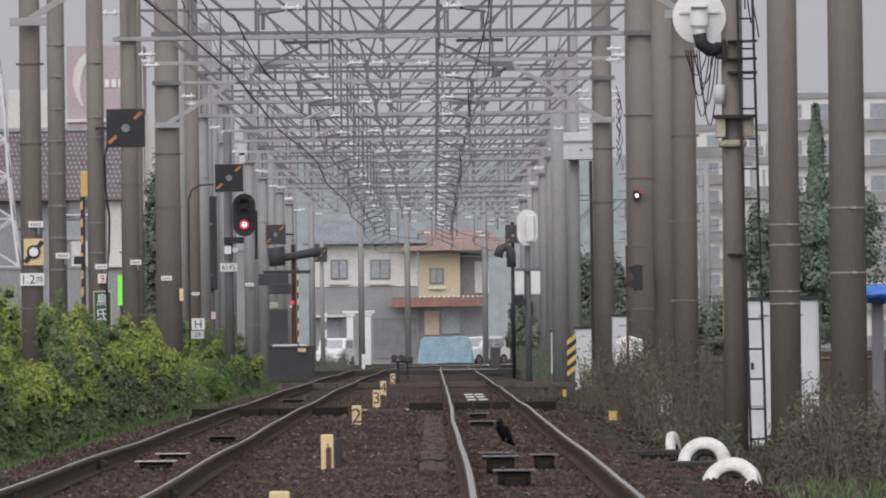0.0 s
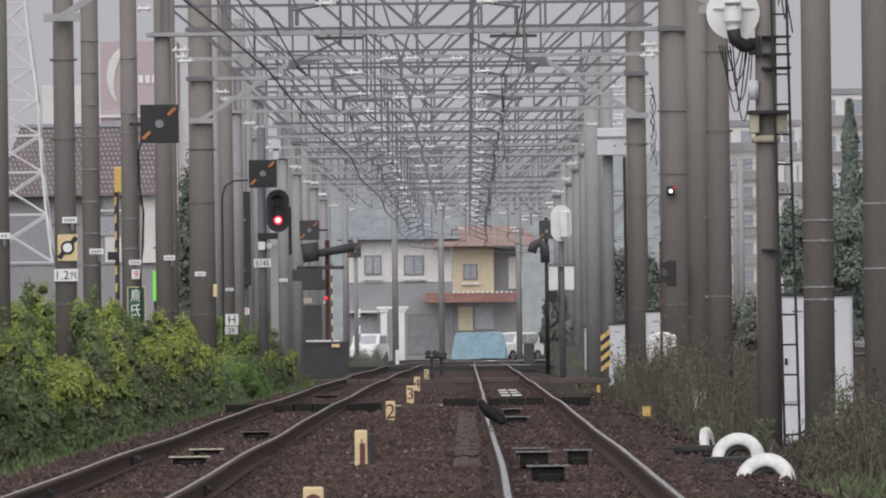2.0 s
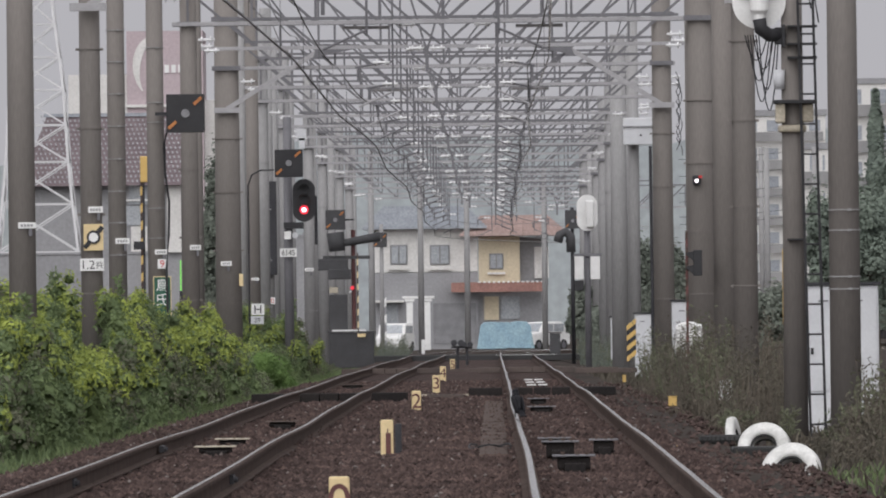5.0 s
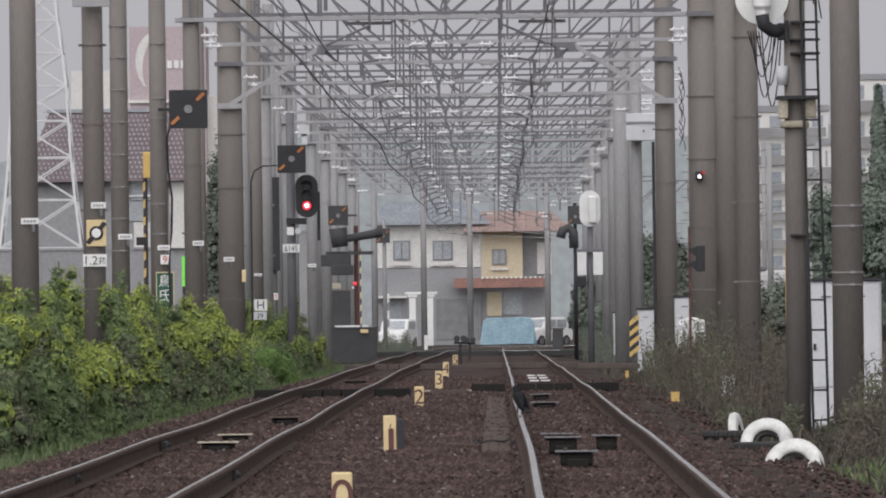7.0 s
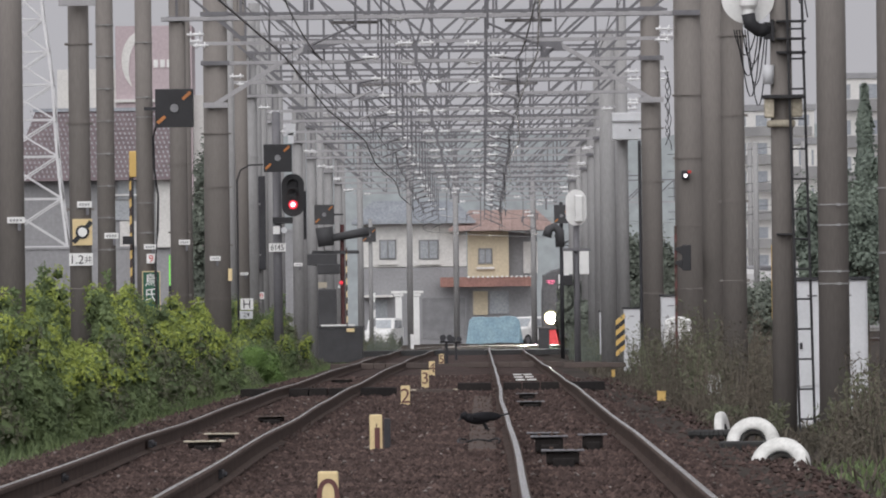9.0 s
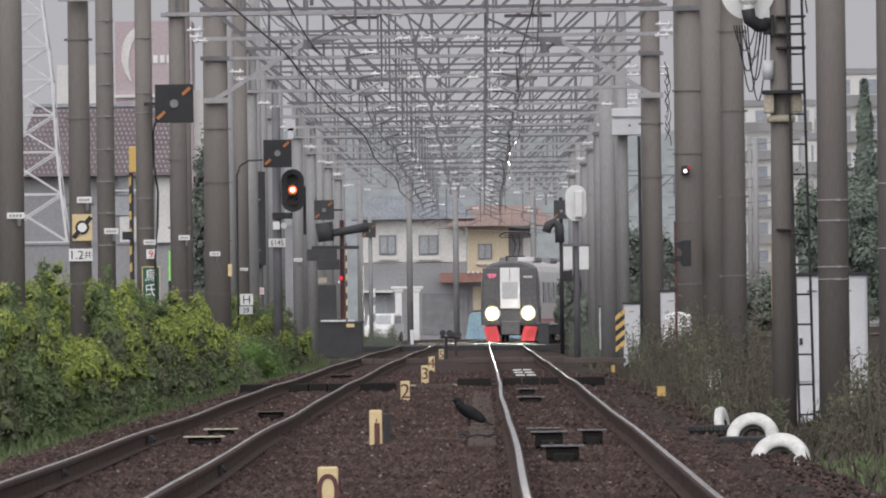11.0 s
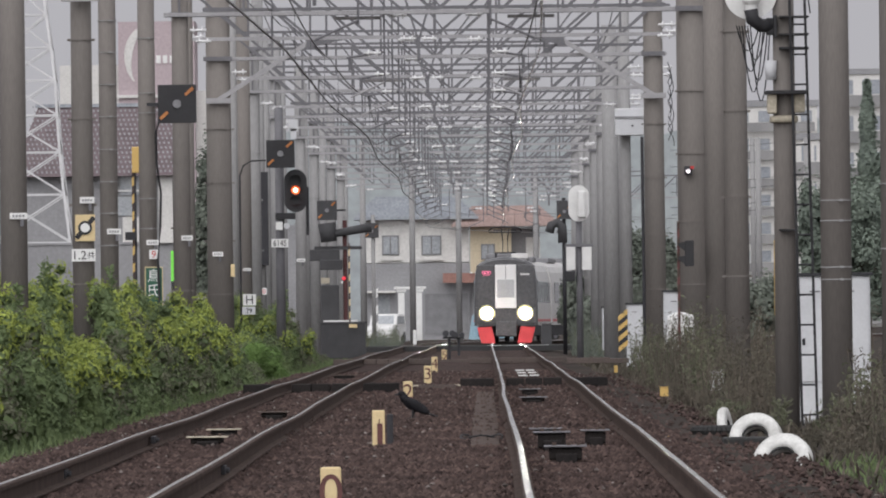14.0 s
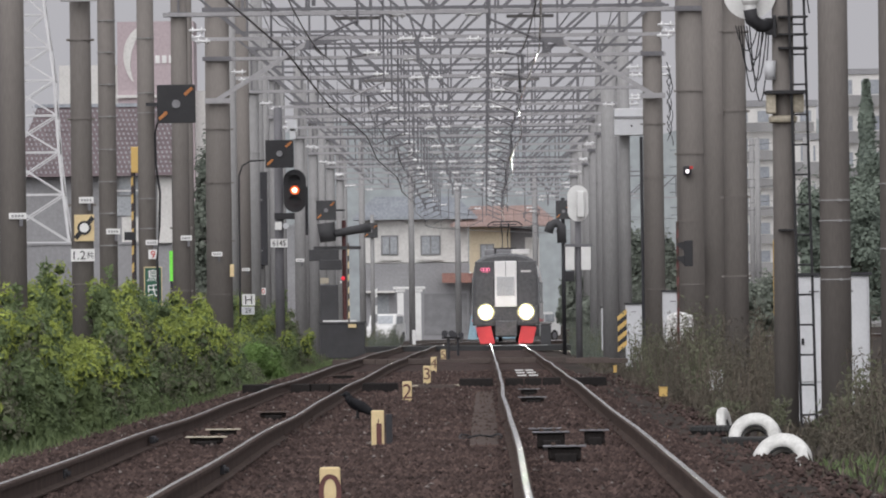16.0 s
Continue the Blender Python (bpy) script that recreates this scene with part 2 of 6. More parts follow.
def stones(n, s0, s1, size):
    base = np.array([[1, 0, 0], [-1, 0, 0], [0, 1, 0], [0, -1, 0], [0, 0, 1], [0, 0, -1]], float)
    tri = np.array([[0, 2, 4], [2, 1, 4], [1, 3, 4], [3, 0, 4], [2, 0, 5], [1, 2, 5], [3, 1, 5], [0, 3, 5]])
    c = np.stack([np.where(rng.random(n) < 0.97, rng.uniform(-4.3, 1.85, n), rng.uniform(1.8, 2.7, n)), s0 + (s1 - s0) * rng.random(n) ** 1.2, np.full(n, -0.175)], 1)
    edge = np.maximum(0, np.maximum(-3.9 - c[:, 0], c[:, 0] - 1.7))
    c[:, 2] += np.maximum(-0.07, -0.25 * edge) + rng.uniform(-0.015, 0.015, n)
    v = base[None] * rng.uniform(0.5, 1.0, (n, 6, 1)) * size * rng.uniform(0.6, 1.3, (n, 1, 1))
    a = rng.uniform(0, 6.28, n)
    ca, sa = np.cos(a)[:, None], np.sin(a)[:, None]
    v = np.stack([v[..., 0] * ca - v[..., 1] * sa, v[..., 0] * sa + v[..., 1] * ca, v[..., 2] * 0.8], 2) + c[:, None]
    f = tri[None] + 6 * np.arange(n)[:, None, None]
    return v.reshape(-1, 3), f.reshape(-1, 3)


for n, s0, s1, size in ((52000, 58, 110, 0.038), (28000, 110, 240, 0.05)):
    v, f = stones(n, s0, s1, size)
    ob = cloud_mesh("ballast_stones", v.tolist(), f.tolist(), ballast)
    tagged(ob, "loose brown ballast stones between the rails", "ballast", kind="stuff")

v, f = stones(1000, 60, 240, 0.028)
ob = cloud_mesh("pale_stones", (v + np.array([0, 0, 0.015])).tolist(), f.tolist(), pale_stone)
tagged(ob, "scattered pale stones on the brown ballast", "ballast", kind="stuff")

# ---------------------------------------------------------------- tracks
HEAD = [(-0.022, -0.002), (-0.016, 0.003), (0.016, 0.003), (0.022, -0.002), (0.022, -0.008), (-0.022, -0.008)]
WEB = [(-0.033, -0.012), (-0.024, -0.003), (0.024, -0.003), (0.033, -0.012), (0.033, -0.036), (0.009, -0.045), (0.009, -0.13), (0.064, -0.143), (0.064, -0.155), (-0.064, -0.155), (-0.064, -0.143), (-0.009, -0.13), (-0.009, -0.045), (-0.033, -0.036)]


def sweep(profile, offset, s_list):
    bm = B()
    last = None
    for s in s_list:
        p, h = line(offset, s)
        a = radians(h)
        wx, wz = wobble(offset < -1, offset > RIGHT or LEFT < offset < -1, s)
        ring = [bm.verts.new((p.x + (u + wx) * math.cos(a), p.y + (u + wx) * math.sin(a), v + wz)) for u, v in profile]
        if last:
            k = len(ring)
            for i in range(k):
                bm.faces.new((last[i], ring[i], ring[(i + 1) % k], last[(i + 1) % k]))
        last = ring
    bmesh.ops.recalc_face_normals(bm, faces=bm.faces)
    return bm


S = [-10, 20, 40] + [50 + 1.5 * i for i in range(150)] + [280 + 4 * i for i in range(95)]
sleeper_mesh = None
for centre, nm in ((RIGHT, "main"), (LEFT, "second")):
    track = thing("railway_track", (centre, 60, -0.2), "rusty narrow-gauge track with polished rail heads on ballast", "track", "double track", "structure")
    inv = Matrix.Translation((-centre, -60, 0.2))
    for side in (-0.5665, 0.5665):
        rail = part("rail", sweep(WEB, centre + side, S), rust, track, "rust-brown steel rail")
        rail.matrix_parent_inverse = inv
        head = part("rail_head", sweep([(u * (0.5 if centre == LEFT else 1.0 if side < 0 else 0.8), v) for u, v in HEAD], centre + side, S), rail_head, rail, "polished rail head")
    if not sleeper_mesh:
        bm = B()
        box(bm, -1.0, 1.0, -0.11, 0.11, -0.2, -0.02, 0.015)
        sleeper_mesh = link("sleeper", bm, sleeper_mat)
        first = sleeper_mesh
        first.parent = track
        first.location = (0, -56, 0.035)
    for i in range(1, 215):
        o = new("sleeper", first.data)
        o.parent = track
        o.location = (0.02 * math.sin(i * 7.1), -56 + i * 0.64, 0.035)


# ---------------------------------------------------------------- poles and gantries
def pole(x, d, r, top, material, label, bands=(), taper=0.9, base=-0.35):
    p = thing("pole", (x, d, base), label, "pole", "line-side poles")
    bm = B()
    rod(bm, (0, 0, 0), (0, 0, top - base), r, r * taper, 24)
    part("shaft", bm, material, p, smooth=True)
    for z in bands:
        bm = B()
        rod(bm, (0, 0, z - base - 0.007), (0, 0, z - base + 0.007), r * 1.03, r * 1.03, 20)
        box(bm, r * 0.2, r * 0.2 + 0.04, -r - 0.035, -r + 0.01, z - base - 0.014, z - base + 0.014)
        part("band", bm, concrete_haze_pale, p)
    return p


def disc_pair(bm, x, y, z, way=1):
    """Two porcelain discs on a short horizontal pin."""
    for k in (0, 1):
        c = x + way * (0.06 + 0.17 * k)
        rod(bm, (c, y, z), (c + way * 0.03, y, z), 0.075, 0.055, 12)
    rod(bm, (x, y, z), (x + way * 0.32, y, z), 0.025, seg=8)


def lattice(g, xl, xr, zl, zh, depth, n=8):
    """Truss of two faces: near lower chords painted lighter as if top-lit, uprights, and diagonals that fall towards
    the middle.
    """
    faces = (-depth, depth) if depth else (0.0,)
    for z, t in ((zl, 0.075), (zh, 0.06)):
        for y in faces:
            bm = B()
            beam(bm, (xl - 0.3, y, z), (xr + 0.3, y, z), t, t)
            part("chord", bm, zinc_lit_bright if y == faces[0] and z == zl else galvanised, g)
    step = (xr - xl) / n
    for i in range(n):
        x0 = xl + i * step
        bm = B()
        for y in faces:
            beam(bm, (x0, y, zh if i < n / 2 else zl), (x0 + step, y, zl if i < n / 2 else zh), 0.052, 0.052)
        part("lacing", bm, galvanised, g)
        bm = B()
        for y in faces:
            beam(bm, (x0, y, zl), (x0, y, zh), 0.045, 0.045)
        if depth:
            beam(bm, (x0, -depth, zl), (x0 + step, depth, zl), 0.04, 0.04)
        part("upright", bm, galvanised, g)


def wire_arms(g, dx, zl, zh, bright, plates):
    """Drop posts between the tracks with arms out to the wires, and a slotted plate over each track."""
    for tx in (RIGHT, LEFT):
        x = tx - dx
        k = -1 if tx == RIGHT else 1
        post = x + k * 0.66
        bm = B()
        rod(bm, (post, 0, zl - 1.42), (post, 0, zh), 0.022, seg=6)
        part("drop_post", bm, galvanised, g)
        bm = B()
        rod(bm, (post, -0.04, zl - 1.33), (x, -0.04, zl - 1.62), 0.019, seg=8)
        part("registration_arm", bm, zinc_lit_bright if bright else galvanised, g, "thin steady arm out to the contact wire")
        bm = B()
        rod(bm, (post, 0, zl - 0.75), (x + k * -0.06, 0, zl - 0.86), 0.022, seg=8)
        rod(bm, (x, 0, zl - 0.86), (x, 0, zl - 1.1), 0.03, seg=8)
        part("wire_bracket", bm, galvanised, g)
        bm = B()
        disc_pair(bm, post - k * 0.06, -0.04, zl - 0.77, -k)
        part("insulator", bm, porcelain, g, "white porcelain insulator discs", smooth=True)
        bm = B()
        disc_pair(bm, post + k * 0.12, -0.04, zl - 0.06, k)
        part("insulator", bm, porcelain, g, "white porcelain insulator discs", smooth=True)
        if not plates:
            continue
        bm = B()
        box(bm, x - 0.3, x + 0.6, -0.1, 0.1, zl - 0.13, zl - 0.07)
        for q in range(8):
            box(bm, x - 0.25 + q * 0.11, x - 0.2 + q * 0.11, -0.12, -0.101, zl - 0.12, zl - 0.08)
        part("slotted_plate", bm, worn_steel, g)


def gantry(d, xl, xr, rl, rr, low=6.83, high=7.93, braced=False, material=concrete, label="concrete catenary gantry with a galvanised lattice beam"):
    cx = (xl + xr) / 2
    g = thing("catenary_gantry", (cx, d, -0.35), label, "gantry", "catenary gantries")
    w = (xr - xl) / 2
    zl, zh = low + 0.35, high + 0.35
    for x, r in ((-w, rl), (w, rr)):
        bm = B()
        rod(bm, (x, 0, 0), (x, 0, high + 1.5), r, r * 0.88, 24)
        mast = part("mast", bm, material, g, smooth=True)
        for z in (zl, zh):
            bm = B()
            box(bm, x - r - 0.02, x + r + 0.02, -r - 0.04, -r + 0.04, z - 0.05, z + 0.05)
            part("clamp", bm, galvanised, mast)
        for z in (1.9, 3.1, 4.4, 5.6):
            bm = B()
            rod(bm, (x, 0, z), (x, 0, z + 0.014), r * 1.03, seg=20)
            box(bm, x - r - 0.04, x - r + 0.01, -0.03, 0.03, z - 0.012, z + 0.025)
            box(bm, x + r - 0.01, x + r + 0.04, -0.03, 0.03, z - 0.012, z + 0.025)
            part("band", bm, material, mast)
    lattice(g, -w, w, zl, zh, 0.22)
    # upper arm that carries the feeders
    if d > 180:
        bm = B()
        beam(bm, (-w - 0.5, -0.1, high + 1.35), (w + 0.5, -0.1, high + 1.35), 0.065, 0.065)
        part("feeder_arm", bm, galvanised, g)
        n, step = 8, w / 4
        for i in range(n):
            bm = B()
            x0 = -w + (i + 0.5) * step
            beam(bm, (x0, -0.1, high + 1.35), (x0 + (step if i < n / 2 else -step) * 0.6, -0.1, zh), 0.045, 0.045)
            part("stay", bm, galvanised, g)
    if braced:
        for k in (-1, 1):
            bm = B()
            beam(bm, (k * w, -0.34, zl - 0.92), (k * (w - 2.25), -0.34, zl + 0.47), 0.1, 0.1)
            part("knee_brace", bm, zinc_lit_bright, g)
            bm = B()
            box(bm, k * w - 0.28, k * w + 0.28, -0.4, -0.26, zl - 1.0, zl - 0.88)
            part("brace_clamp", bm, zinc_lit_bright, g)
            bm = B()
            v = [bm.verts.new((k * (w - q), -0.41, zl + z)) for q, z in ((1.95, 0.2), (2.05, 0.52), (3.0, 0.5), (3.0, 0.42))]
            u = [bm.verts.new((c.co.x, -0.39, c.co.z)) for c in v]
            bm.faces.new(v)
            bm.faces.new(list(reversed(u)))
            for i in range(4):
                bm.faces.new((v[i], u[i], u[(i + 1) % 4], v[(i + 1) % 4]))
            bmesh.ops.recalc_face_normals(bm, faces=bm.faces)
            part("gusset", bm, galvanised, g)
    wire_arms(g, cx, zl, zh, 180 < d < 240, d < 230)
    for k, r in ((-1, rl), (1, rr)):
        bm = B()
        disc_pair(bm, k * (w + r), -0.2, zl + 0.5, k)
        part("insulator", bm, porcelain, g, "white porcelain insulator discs", smooth=True)
        bm = B()
        disc_pair(bm, k * (w - r - 0.02), -0.2, zl - 0.3, -k)
        part("insulator", bm, porcelain, g, "white porcelain insulator discs", smooth=True)
    return g


pole(-5.996, 144, 0.178, 9, concrete, "weathered round concrete line-side pole among bushes")
pole(-5.974, 180, 0.148, 9.5, concrete, "slender concrete pole with steel bands", [5.780, 5.276, 4.763, 4.250, 3.728, 3.215, 2.711, 2.198])
pole(-5.948, 200, 0.16, 9.5, concrete, "slender concrete pole with steel bands and signs", [5.993, 5.023, 4.673, 3.153, 2.623])
pole(3.919, 126, 0.175, 9, concrete, "smooth round concrete pole beside a white cabinet", [2.244, 2.017, 1.500, 1.362])
pole(3.928, 107, 0.175, 9, concrete, "smooth round concrete pole in tall weeds", [2.209, 1.594])
pole(3.926, 191, 0.2, 9.5, concrete, "tall concrete pole close behind another")
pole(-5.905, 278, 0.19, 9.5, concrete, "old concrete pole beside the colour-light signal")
pole(-5.967, 300, 0.17, 9.5, concrete_haze_pale, "old concrete pole beside the colour-light signal")
pole(3.767, 300, 0.155, 9.2, concrete_haze_pale, "pale concrete pole with a box on top")
pole(3.587, 320, 0.24, 9.2, concrete_haze_pale, "concrete pole in a close row")

gantry(171, -6.069, 3.823, 0.17, 0.185, braced=True)
gantry(216, -5.776, 3.998, 0.175, 0.285)
gantry(253, -5.918, 3.822, 0.30, 0.24, braced=True)
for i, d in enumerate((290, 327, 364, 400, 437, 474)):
    gantry(d, -5.9 - 0.1 * (i % 2), (4.33, 4.05, 3.85, 3.95, 4.05, 3.85)[i], 0.19, 0.22, material=concrete_haze_pale)



def span(d, xl, xr, r, low, dx=0.0, turn=0.0):
    """A lighter portal with a single-faced beam, a middle hanger and insulators."""
    g = thing("span_portal", (dx, d, -0.35), "slender portal with a single lattice beam and insulators", "gantry", "span portals")
    for x in (xl, xr):
        bm = B()
        rod(bm, (x, 0, 0), (x, 0, low + 2.5), r, r * 0.85, 20)
        # far masts take the concrete paled for haze
        part("mast", bm, concrete if d < 265 else concrete_haze_pale, g, smooth=True)
    zl, zh = low + 0.35, low + 1.45
    lattice(g, xl, xr, zl, zh, 0.0)
    bm = B()
    for k in (-1, 1):
        beam(bm, (-1.32 + 0.36 * k, -0.06, zh), (-1.32 + 0.03 * k, -0.06, zl), 0.045, 0.045)
    beam(bm, (-1.32, -0.06, zl), (-1.32, -0.06, zl - 0.5), 0.07, 0.06)
    part("middle_hanger", bm, galvanised, g)
    for x, k in ((-1.26, 1), (-1.38, -1), (xl + 0.2, 1), (xr - 0.2, -1), (xr + r, 1)):
        bm = B()
        disc_pair(bm, x, -0.1, zl - 0.04, k)
        part("insulator", bm, porcelain, g, "white porcelain insulator discs", smooth=True)
    wire_arms(g, 0.0, zl, zh, d < 240, 270 < d < 275)
    g.rotation_euler = (0, 0, radians(turn))
    return g


for i, d in enumerate((235, 272, 308, 345, 382, 418, 455, 492)):
    span(d, -6.15 + 0.1 * (i % 3), (4.17, 4.07, 3.82, 4.07, 3.95, 4.07, 3.95, 4.07)[i], 0.15, 6.83 - 0.03 * (i % 3))
for d in (511, 530, 548, 566):
    p, h = line(0.0, d)
    span(p.y, -5.25 if d == 530 else -5.8, 3.9, 0.15, 6.83, p.x, h)
# feeder wires along the tops of the masts
for x, z in ((-5.2, 8.3), (-4.6, 7.9), (3.1, 8.2)):
    bm = B()
    pts = []
    for a in range(120, 490, 37):
        for k in range(4):
            q = k / 4
            pts.append((x, a + 37 * q, z - 0.25 * 4 * q * (1 - q)))
    tube(bm, pts, 0.012)
    one("feeder_wire", bm, galvanised, "thin feeder wire sagging along the masts", "overhead wire", "overhead wires")

# overhead wires
for tx in (RIGHT, LEFT):
    for nm, z, r, sag in (("contact_wire", 5.05, 0.016, 0.0), ("messenger_wire", 5.95, 0.014, 0.16)):
        bm = B()
        pts = []
        posts = [40, 80, 126, 171, 216, 253, 290, 327, 364, 400, 437, 474, 511, 548, 585]
        for a, b in zip(posts, posts[1:]):
            for k in range(6):
                q = k / 6
                p, _ = line(tx, a + (b - a) * q)
                zig = 0.09 * (1 if posts.index(a) % 2 else -1)
                pulled = float(np.interp(p.y, (110, 144, 239, 347), (-0.95, -0.67, -0.16, 0.0))) if tx == LEFT else 0.0
                pts.append((p.x + pulled + zig * (1 - 2 * q), p.y, z - sag * 4 * q * (1 - q)))
        tube(bm, pts, r, 6 if sag else 10)
        if sag:
            for k in range(6, len(pts)):
                if k % 2:
                    p = pts[k]
                    c = B()
                    rod(c, (0, 0, 5.05), (0, 0, p[2]), 0.004, seg=4)
                    one("dropper", c, dark_steel, "thin dropper between the overhead wires", "dropper", "droppers", at=(p[0], p[1], 0))
        if tx == RIGHT and not sag:
            # the far stretch round the bend is dull
            bm.free()
            bm, far = B(), B()
            cutoff = next(k for k, p in enumerate(pts) if p[1] > 440)
            tube(bm, pts[:cutoff + 1], r, 10)
            tube(far, pts[cutoff:], r, 6)
            one(nm, far, wire_grey, "dull overhead wire round the bend", "overhead wire", "overhead wires", smooth=True)
        one(nm, bm, wire_grey if sag or tx == LEFT else contact_metal, "thin overhead wire along the track", "overhead wire", "overhead wires", smooth=True)

slab_mat = mat("dirty_slab", (0.115, 0.09, 0.079), (0.08, 0.064, 0.058), 0.95, 0, 1.2, 30, 0.3)
slab_mat.node_tree.nodes["Principled BSDF"].inputs["Specular IOR Level"].default_value = 0.08
train_white = mat("train_white", (0.62, 0.61, 0.60), (0.55, 0.54, 0.53), 0.35, 0, 0.8, 20, 0.02, grit=0.04)
train_grey = mat("train_grey", (0.22, 0.22, 0.23), (0.17, 0.17, 0.18), 0.5, 0, 2, 20, 0.02)
train_red = mat("train_red", (0.62, 0.06, 0.07), (0.55, 0.05, 0.06), 0.35, 0, 2, 20, 0.02, grit=0.04)
# glass lightened to put distance haze into the cab's dark panels
train_glass = mat("tinted_glass", (0.1, 0.1, 0.105), (0.085, 0.085, 0.09), 0.12, 0, 1, 10, 0)
train_door = mat("train_door", (0.78, 0.78, 0.78), (0.74, 0.74, 0.74), 0.4, 0, 2, 20, 0.02, grit=0.04)
train_door_glass = mat("door_glass", (0.48, 0.49, 0.50), (0.44, 0.45, 0.46), 0.15, 0, 2, 20, 0)
headlight = mat("headlight", (0.9, 0.9, 0.85), (0.9, 0.9, 0.85), 0.2, 0, 2, 20, 0, emit=(1, 0.96, 0.84), power=2000)
# the bowl's yellow glow stands in for the halo round the bulb
headlight_halo_bowl = mat("headlight_halo_bowl", (0.5, 0.45, 0.26), (0.45, 0.4, 0.24), 0.3, 0, 2, 20, 0, emit=(1, 0.87, 0.45), power=0.62)
led_pink = mat("led_display", (0.3, 0.05, 0.08), (0.25, 0.04, 0.07), 0.4, 0, 20, 60, 0, emit=(1, 0.25, 0.42), power=0.9)
led_green = mat("led_green", (0.1, 0.6, 0.05), (0.1, 0.5, 0.05), 0.4, 0, 5, 40, 0, emit=(0.3, 0.9, 0.12), power=0.45)
lamp_white = mat("small_lamp", (0.9, 0.9, 0.9), (0.9, 0.9, 0.9), 0.3, 0, 2, 20, 0, emit=(1, 0.9, 0.95), power=1.6)
bird_black = mat("crow_feathers", (0.008, 0.008, 0.01), (0.013, 0.013, 0.016), 0.6, 0, 8, 60, 0.1)
bird_black.node_tree.nodes["Principled BSDF"].inputs["Specular IOR Level"].default_value = 0.2
# cladding lightened so that distance haze lies in its colour
mauve = mat("mauve_cladding", (0.45, 0.375, 0.395), (0.42, 0.345, 0.365), 0.7, 0, 0.3, 6, 0.02, grit=0.09)
far_grey = mat("grey_render", (0.30, 0.30, 0.31), (0.26, 0.26, 0.27), 0.9, 0, 0.4, 8, 0.05, grit=0.09)
far_white = mat("white_render", (0.66, 0.65, 0.63), (0.60, 0.59, 0.57), 0.9, 0, 0.4, 8, 0.05, grit=0.09)
# cream wall and roof tiles paled to put distance haze into them
far_cream = mat("cream_render", (0.60, 0.52, 0.38), (0.55, 0.48, 0.35), 0.9, 0, 0.4, 8, 0.05, grit=0.09)
roof_blue = mat("blue_grey_tiles", (0.32, 0.34, 0.37), (0.27, 0.29, 0.32), 0.7, 0, 0.8, 8, 0.2)
roof_red = mat("haze_paled_red_tiles", (0.40, 0.30, 0.275), (0.35, 0.26, 0.24), 0.8, 0, 0.8, 8, 0.2)
roof_brown = mat("brown_tiles", (0.16, 0.125, 0.133), (0.13, 0.10, 0.108), 0.7, 0, 1, 8, 0.1)
wood_red = mat("red_brown_awning", (0.32, 0.17, 0.14), (0.26, 0.14, 0.12), 0.8, 0, 1, 8, 0.1)
tarp_blue = mat("blue_sheet", (0.24, 0.36, 0.42), (0.19, 0.30, 0.37), 0.6, 0, 1.5, 10, 0.2)
tarp_bright = mat("bright_blue_sheet", (0.05, 0.17, 0.55), (0.04, 0.14, 0.48), 0.5, 0, 3, 20, 0.1)
# haze and sky reflection put into the lightened pane colour
house_glass = mat("window_glass", (0.36, 0.38, 0.40), (0.30, 0.32, 0.34), 0.15, 0, 1, 10, 0)
beige = mat("beige_plastic", (0.48, 0.43, 0.34), (0.40, 0.36, 0.28), 0.6, 0, 4, 30, 0.05)


def bx(name, r, y0, y1, material, parent, label="", bevel=0.0):
    """A box part from its extent in x and z, between two depths; the parent stands in the world."""
    bm = B()
    p = parent
    ox, oy, oz = p.matrix_basis.translation if p.parent is None else (p.parent.matrix_basis @ p.matrix_basis).translation
    box(bm, r[0] - ox, r[1] - ox, y0 - oy, y1 - oy, r[2] - oz, r[3] - oz, bevel)
    return part(name, bm, material, parent, label)


def words(body, height, x, y, z, material, parent, label="", name="lettering", squeeze=1.0):
    """Raised lettering that faces the near end of the line, centred at x, z."""
    cu = bpy.data.curves.new(name, "FONT")
    cu.body, cu.size, cu.extrude = body, 1.0, 0.0
    cu.align_x = "CENTER"
    tmp = new(name, cu)
    bpy.context.view_layer.update()
    me = bpy.data.meshes.new_from_object(tmp.evaluated_get(bpy.context.evaluated_depsgraph_get()))
    bpy.data.objects.remove(tmp)
    co = [v.co for v in me.vertices]
    if not co:
        return None
    lo, hi = min(c.y for c in co), max(c.y for c in co)
    left, right = min(c.x for c in co), max(c.x for c in co)
    k = height / (hi - lo)
    ox, oy, oz = parent.matrix_basis.translation if parent.parent is None else (parent.parent.matrix_basis @ parent.matrix_basis).translation
    for v in me.vertices:
        v.co = ((v.co.x - (left + right) / 2) * k * squeeze + x - ox, y - oy, (v.co.y - (lo + hi) / 2) * k + z - oz)
    me.materials.append(material)
    ob = new(name, me)
    ob.parent = parent
    return tagged(ob, label)


def plate(d, r, label, material=None, category="sign", group="pole number plates"):
    """A small sign plate, strapped to the near side of a pole."""
    t = thing("number_plate", ((r[0] + r[1]) / 2, d, r[2]), label, category, group)
    bx("panel", r, d - 0.012, d, material or white_paint, t, bevel=0.003)
    return t


def bars(t, d, r, n, material, name="marking"):
    w = (r[1] - r[0]) / n
    for i in range(n):
        bx(name, (r[0] + i * w + w * 0.15, r[0] + i * w + w * 0.8, r[2], r[3]), d - 0.017, d - 0.0135, material, t)


